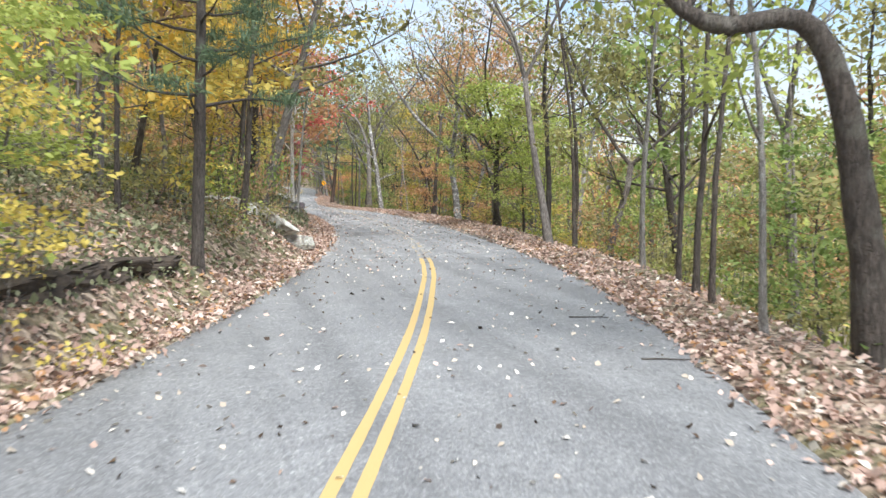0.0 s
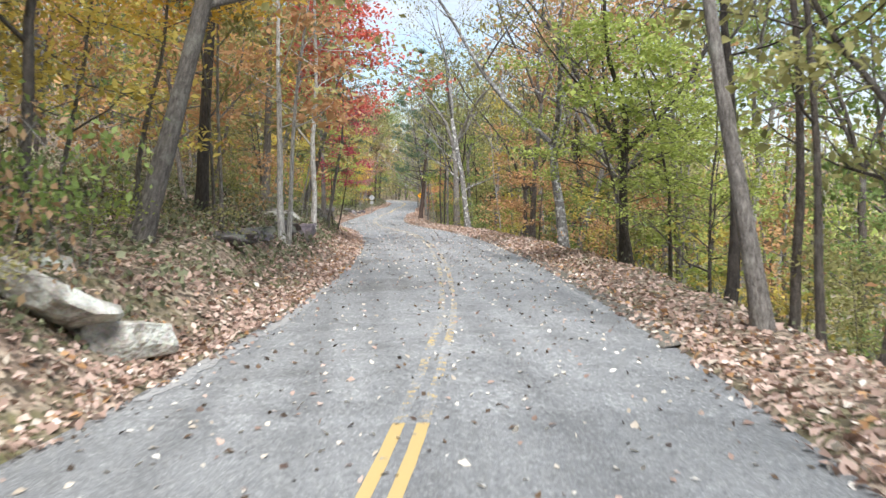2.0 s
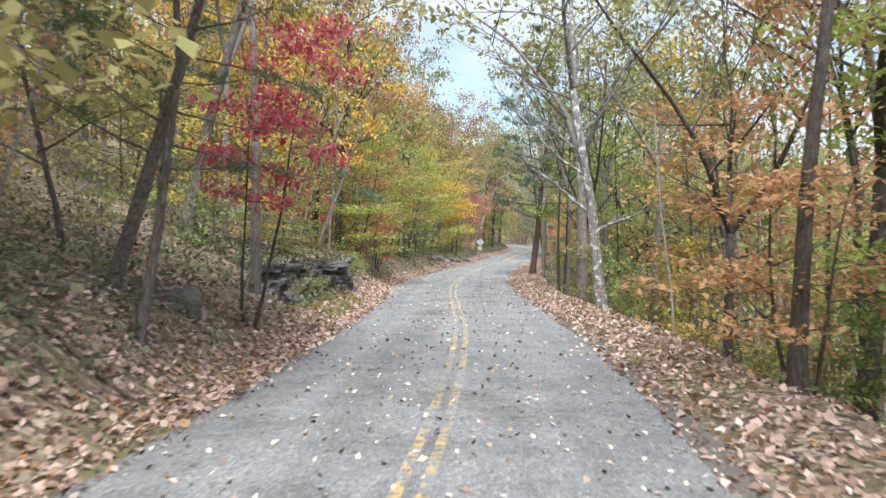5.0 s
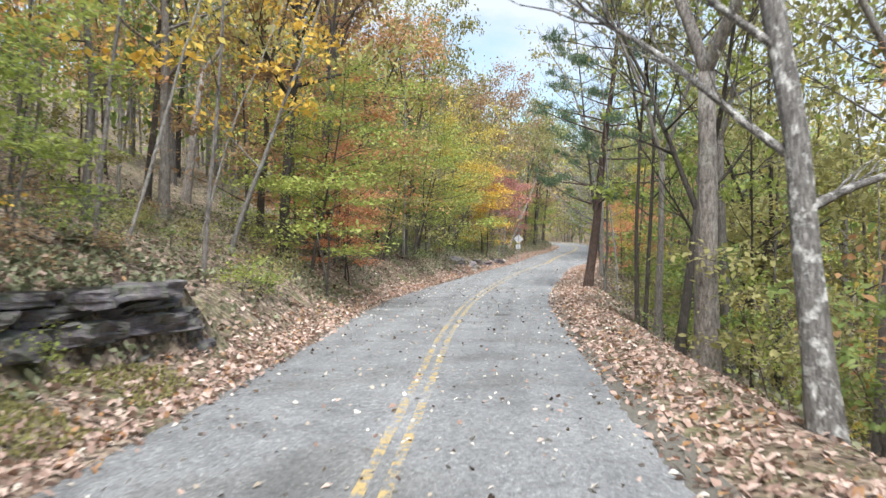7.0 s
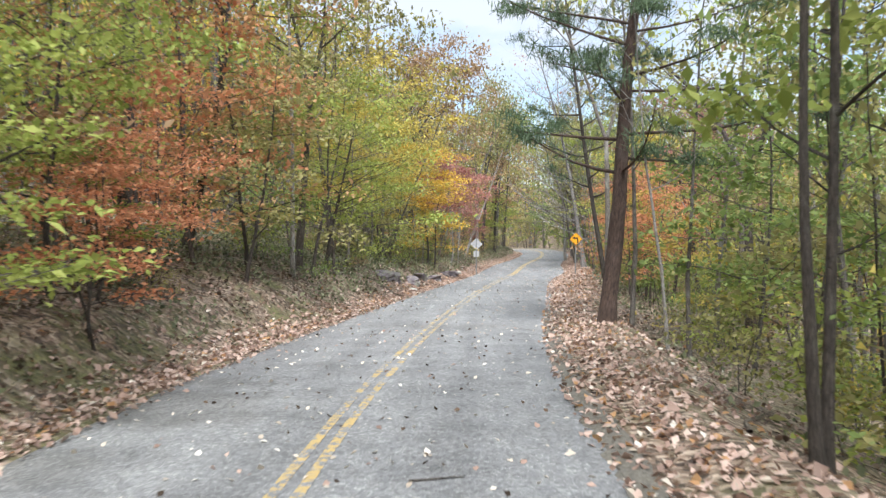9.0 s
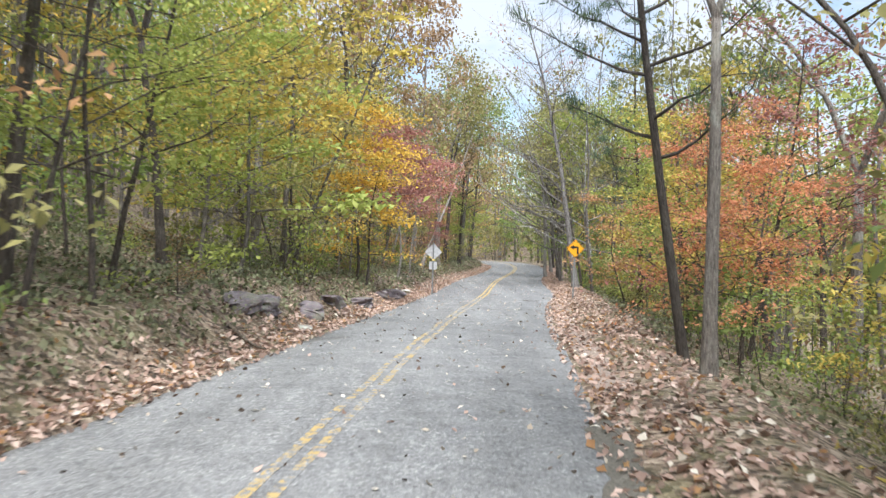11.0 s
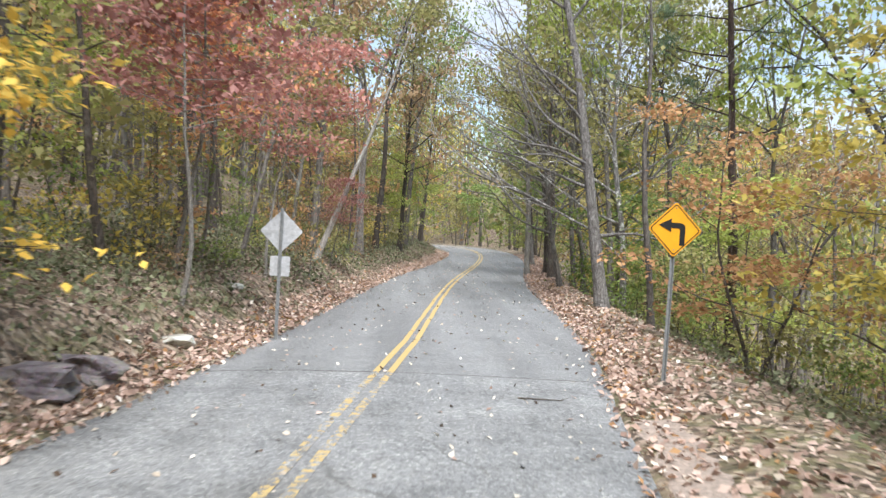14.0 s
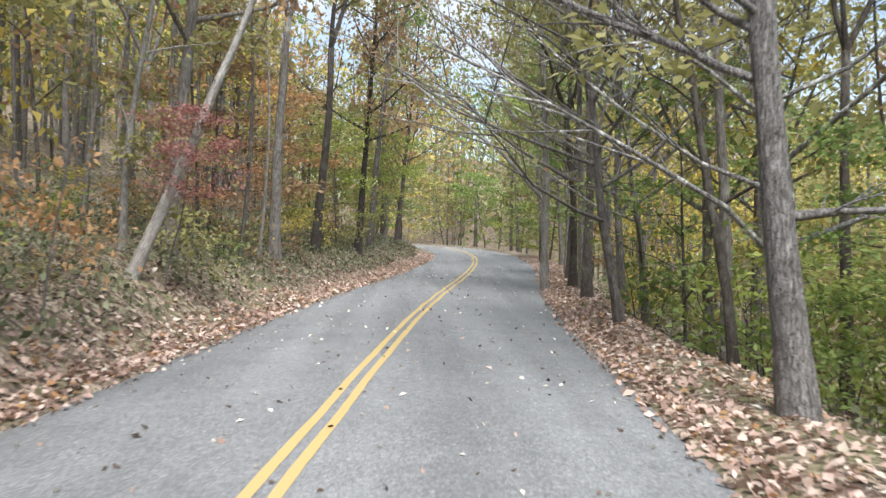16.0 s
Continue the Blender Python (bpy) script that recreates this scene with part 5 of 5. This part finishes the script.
# ---- stones ----
def stone(seed, size, mat, name, label, x, y, z, turn=0.0, tilt=0.0, flat_top=0.0, dip=0.0):
    """A broken block: a ball cut by flat planes, then roughened."""
    rng = random.Random(seed)
    bm = bmesh.new()
    bmesh.ops.create_icosphere(bm, subdivisions=4, radius=1.0)
    planes = []
    for k in range(15):
        d = Vector((rng.gauss(0, 1), rng.gauss(0, 1), rng.gauss(0, 0.8))).normalized()
        planes.append((d, rng.uniform(0.45, 0.75)))
    planes.append((Vector((0, 0, 1)), 0.62 - 0.2 * flat_top))
    for v in bm.verts:
        for d, lim in planes:
            over = v.co.dot(d) - lim
            if over > 0:
                v.co -= d * over
        n = noise.noise(v.co * 2.3 + Vector((seed, 0, 0))) * 0.06 + noise.noise(v.co * 6.0 + Vector((0, seed, 0))) * 0.04
        v.co += v.co.normalized() * n
        v.co = Vector((v.co.x * size[0], v.co.y * size[1], v.co.z * size[2]))
    me = bpy.data.meshes.new(name)
    bm.to_mesh(me)
    bm.free()
    me.materials.append(mat)
    ob = new(name, me)
    ob.matrix_basis = pose(x, y, z, tilt, dip, turn)
    return tagged(ob, label, "rock", "roadside rocks")


def slab(seed, size, label, x, y, z, turn, tilt, dip, mat=STONE_DARK, name="ledge_rock", jag=1.0):
    """A bed of split rock: a box with a broken, weathered outline."""
    bm = bmesh.new()
    bmesh.ops.create_cube(bm, size=1.0)
    bmesh.ops.subdivide_edges(bm, edges=bm.edges[:], cuts=9, use_grid_fill=True)
    for v in bm.verts:
        c = v.co.copy()
        edge = sorted((abs(c.x), abs(c.y), abs(c.z)))[1]
        v.co *= 1 - 0.10 * ease(0.36, 0.5, edge)
        p = Vector((c.x * size[0], c.y * size[1], c.z * size[2] * 2.5))
        q = Vector((v.co.x * size[0], v.co.y * size[1], v.co.z * size[2]))
        cell = noise.cell(p * 3.1 + Vector((seed, 0, 0)))
        q.x += (0.16 * noise.noise(p * 1.6 + Vector((seed, 3, 0))) + 0.07 * (cell - 0.5) + 0.04 * noise.noise(p * 6 + Vector((0, seed, 0)))) * (jag if c.x > 0 or jag > 1 else 0.3)
        q.z += size[2] * 0.22 * jag * noise.noise(p * 1.3 + Vector((0, seed, 7)))
        q.y += (0.05 if jag == 1 else 0.16) * noise.noise(p * 2.5 + Vector((5, seed, 7)))
        v.co = q
    me = bpy.data.meshes.new(name)
    bm.to_mesh(me)
    bm.free()
    me.materials.append(mat)
    ob = new(name, me)
    ob.matrix_basis = pose(x, y, z, tilt, dip, turn)
    return tagged(ob, label, "rock", "roadside rocks")


ROCKS = ((-3.5, 18.6, 0.45, 0.6, 0.5), (-3.4, 22.0, 0.5, 0.6, 0.36), (-3.05, 25.8, 0.5, 1.0, 0.36), (-2.9, 26.8, 0.4, 0.5, 0.28), (-2.3, 34.2, 0.45, 0.9, 0.34), (-2.45, 32.9, 0.5, 0.8, 0.34), (-4.2, 15.9, 0.8, 1.0, 0.34), (-4.45, 14.6, 0.7, 0.9, 0.26), (-2.7, 30.0, 0.4, 0.7, 0.22))


def place_stones():
    pale = "pale lichen-covered sandstone boulder lying on the leafy bank"
    dark = "dark damp sandstone block in the leafy bank"
    for seed, size, x, y, z, turn, dip in ((1, (0.72, 0.5, 0.42), -7.0, -73.9, -0.62, 42, 8), (2, (1.35, 0.55, 0.36), -7.75, -74.6, -0.04, 42, 30), (3, (0.95, 0.5, 0.34), -8.6, -75.2, 0.44, 40, 24), (23, (0.6, 0.4, 0.3), -7.35, -74.1, -0.28, 60, 16), (4, (0.5, 0.38, 0.3), -8.3, -72.9, 0.2, 20, 10), (5, (0.5, 0.36, 0.2), -8.5, -79.2, -0.55, 40, 12), (6, (0.7, 0.45, 0.26), -9.2, -73.9, 0.62, 35, 18)):
        stone(seed, size, STONE_PALE, "boulder", pale, x, y, z, turn, 0, 0.6, dip)
    rows = (
                (11, (0.7, 0.5, 0.4), STONE_DARK, -5.6, -43.5, 60, 0, 0.1), (12, (0.9, 0.6, 0.5), STONE_DARK, -5.7, -34.2, 80, 0, 0.15),
        (19, (0.35, 0.3, 0.22), STONE_PALE, -3.4, 16.5, 0, 0, 0.03), 
        (21, (0.5, 0.35, 0.22), STONE_PALE, -2.2, 37.4, 50, 0, 0.0), (22, (0.5, 0.4, 0.2), STONE_PALE, -2.4, 43.8, 50, 0, 0.0),
    )
    for seed, size, mat, x, y, turn, tilt, lift in rows:
        stone(seed, size, mat, "boulder" if mat is STONE_PALE else "rock", pale if mat is STONE_PALE else dark, x, y, ground_z(x, y) + lift - 0.08, turn, tilt, 0.5)
    # layered ledge cut into the bank
    rng = random.Random(4)
    for tier, (z0, thick, back) in enumerate(((0.10, 0.30, 0.10), (0.38, 0.22, 0.20), (0.60, 0.36, 0.02), (0.95, 0.20, 0.12), (1.15, 0.22, -0.04))):
        y = -36.6 + 0.6 * (tier % 2)
        while y < -26.1 - 0.25 * tier:
            ln = rng.uniform(1.0, 2.6) if tier != 1 else rng.uniform(0.6, 1.4)
            y1 = min(-25.5 - 0.25 * tier, y + ln)
            ym = (y + y1) / 2
            d = float(np.interp(ym, LEDGE_Y, LEDGE_D)) + back + rng.uniform(-0.10, 0.10)
            turn = math.degrees(math.atan2(float(np.interp(ym + 0.5, LEDGE_Y, LEDGE_D) - np.interp(ym - 0.5, LEDGE_Y, LEDGE_D)) - left_x(ym + 0.5) + left_x(ym - 0.5), 1.0))
            slab(200 + tier * 20 + int(ym * 3) % 17, (1.1, y1 - y + 0.05, thick * rng.uniform(0.9, 1.08)), "dark layered sandstone ledge jutting from the bank", left_x(ym) - d - 0.5, ym, road_z(ym) + z0 + thick / 2, turn, rng.uniform(-3, 3), rng.uniform(-5, 2))
            y = y1 + rng.uniform(0.0, 0.12)
    # undercut ledge and boulders in the first bank
    for k, (x, y, sx, sy, sz) in enumerate(((-6.9, -65.2, 0.6, 1.6, 0.24), (-6.75, -63.7, 0.6, 1.5, 0.26), (-6.6, -62.3, 0.6, 1.3, 0.26))):
        slab(360 + k, (sx, sy, sz), "dark purplish sandstone block set in the leafy bank", x, y, ground_z(x, y) - 0.02, 4, 0, 4 - 4 * k, STONE_DARK, "rock", 1.3)
    for k, (x, y, sx, sy, sz, lift, mat) in enumerate(((-6.35, -54.3, 0.62, 0.5, 0.40, 0.12, STONE_PALE), (-6.8, -55.0, 0.5, 0.4, 0.32, 0.12, STONE_PALE), (-5.75, -56.8, 0.62, 0.62, 0.46, 0.04, STONE_PURPLE), (-5.75, -55.8, 0.5, 0.42, 0.36, 0.04, STONE_PURPLE), (-6.2, -58.2, 0.6, 0.5, 0.36, 0.06, STONE_DARK), (-6.2, -59.4, 0.5, 0.45, 0.34, 0.06, STONE_DARK), (-6.6, -57.2, 0.45, 0.38, 0.3, 0.1, STONE_PALE), (-6.2, -24.6, 0.45, 0.4, 0.3, 0.05, STONE_DARK))):
        stone(70 + k, (sx, sy, sz), mat, "boulder" if mat is STONE_PALE else "rock", pale if mat is STONE_PALE else dark, x, y, ground_z(x, y) + lift, 30 + 50 * k, 0, 0.4)
    # bare undercut soil beneath the roots by the start
    for k in range(5):
        y = -92.6 + k * 1.6
        x = left_x(y) - 1.3
        slab(300 + k, (0.7, 2.4, 0.34), "dark bare soil undercut beneath the bank's roots", x - 0.2, y, ground_z(x, y) - 0.02, -16, 0, -4, SOIL, "soil_ledge")
    # split blocks along the foot of the later bank
    for k, (x, y, sx, sy, sz) in enumerate(ROCKS):
        slab(330 + k, (sx * 1.1, sy, sz * 1.15), "purplish sandstone block half buried in the leafy bank", x, y, ground_z(x, y) + sz * 0.06, 20 + 37 * (k % 3), 6 - 5 * (k % 3), 10 - 7 * (k % 4), STONE_PURPLE, "rock", 1.3)


# ---- road signs ----
def plate(bm, outline, y0, y1):
    """A flat plate with thickness from an outline in x and z."""
    a = [bm.verts.new((x, y0, z)) for x, z in outline]
    b = [bm.verts.new((x, y1, z)) for x, z in outline]
    bm.faces.new(a)
    bm.faces.new(list(reversed(b)))
    for k in range(len(a)):
        j = (k + 1) % len(a)
        bm.faces.new((a[j], a[k], b[k], b[j]))


def rounded(points, r, n=4):
    out = []
    for k, p in enumerate(points):
        a, b = Vector(points[k - 1]), Vector(points[(k + 1) % len(points)])
        p = Vector(p)
        u, v = (a - p).normalized() * r, (b - p).normalized() * r
        for j in range(n + 1):
            s = j / n
            q = (p + u) * (1 - s) ** 2 + p * 2 * s * (1 - s) + (p + v) * s * s
            out.append((q.x, q.y))
    return out


def channel_post(parent, height, mat):
    """A U-channel steel post with punched holes' dimples along its web."""
    bm = bmesh.new()
    prof = [(-0.032, -0.012), (-0.032, -0.006), (-0.022, -0.004), (-0.018, 0.022), (0.018, 0.022), (0.022, -0.004), (0.032, -0.006), (0.032, -0.012), (0.018, -0.012), (0.012, 0.015), (-0.012, 0.015), (-0.018, -0.012)]
    lo = [bm.verts.new((x, y, -0.4)) for x, y in prof]
    hi = [bm.verts.new((x, y, height)) for x, y in prof]
    for k in range(len(prof)):
        j = (k + 1) % len(prof)
        bm.faces.new((lo[k], lo[j], hi[j], hi[k]))
    bm.faces.new(hi)
    return part("post", bm, mat, parent, "galvanised steel channel post")


def bolt(parent, x, y, z):
    bm = bmesh.new()
    bmesh.ops.create_cone(bm, cap_ends=True, segments=8, radius1=0.011, radius2=0.009, depth=0.012, matrix=Matrix.Translation((x, y, z)) @ Matrix.Rotation(radians(90), 4, "X"))
    part("bolt", bm, STEEL, parent)


def sign_back(x, y):
    s = thing("road_sign", pose(x, y, ground_z(x, y), 0, 1.2, -2), "diamond road sign seen from its bare back, with a plaque", "road sign", "roadside signs")
    channel_post(s, 2.45, STEEL)
    bm = bmesh.new()
    h = 0.40
    plate(bm, rounded([(0, 2.02 - h), (h, 2.02), (0, 2.02 + h), (-h, 2.02)], 0.04), 0.030, 0.033)
    part("sign_panel", bm, SIGN_BACK, s, "grey aluminium diamond panel")
    bm = bmesh.new()
    plate(bm, rounded([(-0.185, 1.19), (0.185, 1.19), (0.185, 1.56), (-0.185, 1.56)], 0.03), 0.030, 0.033)
    part("plaque", bm, SIGN_BACK, s, "grey aluminium square plaque")
    for z in (1.25, 1.48, 1.75, 2.28):
        bolt(s, 0, -0.016, z)


def sign_turn(x, y):
    s = thing("turn_sign", pose(x, y, ground_z(x, y), 0, 2.0, 3), "amber diamond warning sign with a black left-turn arrow", "road sign", "roadside signs")
    channel_post(s, 2.5, STEEL)
    c, h = 2.12, 0.385
    bm = bmesh.new()
    plate(bm, rounded([(0, c - h), (h, c), (0, c + h), (-h, c)], 0.045), -0.034, -0.031)
    panel = part("sign_panel", bm, SIGN_YELLOW, s, "amber reflective diamond panel")
    bm = bmesh.new()
    o, i = rounded([(0, c - h + 0.025), (h - 0.025, c), (0, c + h - 0.025), (-h + 0.025, c)], 0.04), rounded([(0, c - h + 0.045), (h - 0.045, c), (0, c + h - 0.045), (-h + 0.045, c)], 0.035)
    a, b = [bm.verts.new((p, -0.036, q)) for p, q in o], [bm.verts.new((p, -0.036, q)) for p, q in i]
    for k in range(len(a)):
        j = (k + 1) % len(a)
        bm.faces.new((a[k], a[j], b[j], b[k]))
    part("border", bm, SIGN_BLACK, panel, "thin black border line")
    bm = bmesh.new()
    arrow = [(0.145, c - 0.215), (0.145, c + 0.02), (0.135, c + 0.06), (0.11, c + 0.085), (0.07, c + 0.095), (-0.06, c + 0.095), (-0.055, c + 0.15), (-0.235, c + 0.055), (-0.055, c - 0.035), (-0.06, c + 0.02), (0.055, c + 0.02), (0.065, c + 0.01), (0.07, c - 0.005), (0.07, c - 0.215)]
    plate(bm, arrow, -0.040, -0.036)
    part("arrow", bm, SIGN_BLACK, panel, "black arrow bending left")
    for z in (c - 0.28, c + 0.30):
        bolt(s, 0, -0.041, z)


# ---- fallen wood ----
def stick(seed, x, y, length, radius, turn, mat, label, on_asphalt=False, lift=0.0):
    rng = random.Random(seed)
    verts, faces = [], []
    pts = limb(rng, Vector((-length / 2, 0, 0)), Vector((1, 0, 0)), length, 8, 0.10, 0)
    z0 = road_top if on_asphalt else ground_z
    out = []
    for p in pts:
        q = Matrix.Rotation(radians(turn), 3, "Z") @ Vector((p.x, p.y, 0))
        out.append(Vector((x + q.x, y + q.y, z0(x + q.x, y + q.y) + radius + lift)))
    tube(verts, faces, out, taper(radius, radius * 0.4, 9), 7)
    for k in range(3 if length > 0.8 else 1):
        p, d = along(out, rng.uniform(0.3, 0.9))
        tw = limb(rng, p, d + Vector((rng.gauss(0, 0.7), rng.gauss(0, 0.7), 0.25)), length * 0.25, 3, 0.15, 0)
        tube(verts, faces, tw, taper(radius * 0.45, radius * 0.2, 4), 5)
    ob = mesh_object("fallen_branch", verts, faces, mat, flat=False)
    tagged(ob, label, "branch", "fallen branches")


def place_wood():
    bank, asphalt = "bare fallen branch lying in the leaves", "broken twig lying on the asphalt"
    for k, (x, y, ln, r, turn) in enumerate(((-11.0, -85.0, 2.4, 0.035, 20), (-10.2, -86.5, 1.6, 0.03, -30), (-10.8, -80.0, 3.0, 0.05, 35), (-5.2, -48.0, 1.6, 0.04, -5), (-6.0, -45.5, 2.2, 0.035, 60), (-6.6, -22.5, 1.6, 0.03, -40), (-6.3, -27.0, 2.0, 0.03, 15), (-7.6, -20.0, 1.5, 0.03, -60), (-6.2, 4.0, 2.0, 0.03, 30), (-4.0, 12.5, 1.7, 0.05, -50), (-4.5, 19.0, 1.8, 0.03, 15), (3.0, -29.0, 2.2, 0.05, 70), (4.6, 14.5, 2.0, 0.035, 40), (5.0, 18.0, 2.4, 0.03, 65), (2.8, -10.0, 2.2, 0.03, 75), (-4.0, 60.0, 2.0, 0.04, 20))):
        stick(k, x, y, ln, r, turn, DEADWOOD, bank, False, 0.02)
    for k, (x, y, ln, turn) in enumerate(((-3.9, -88.8, 0.62, 4), (-4.3, -92.3, 0.7, -8), (-2.6, -81.0, 0.5, 20), (3.2, 34.0, 0.55, 5), (-0.9, -14.5, 0.5, 15))):
        stick(50 + k, x, y, ln, 0.012, turn, BARK["dark"], asphalt, True, 0.0)


place_stones()
sign_back(-0.87, 40.1)
sign_turn(5.12, 35.5)
place_wood()
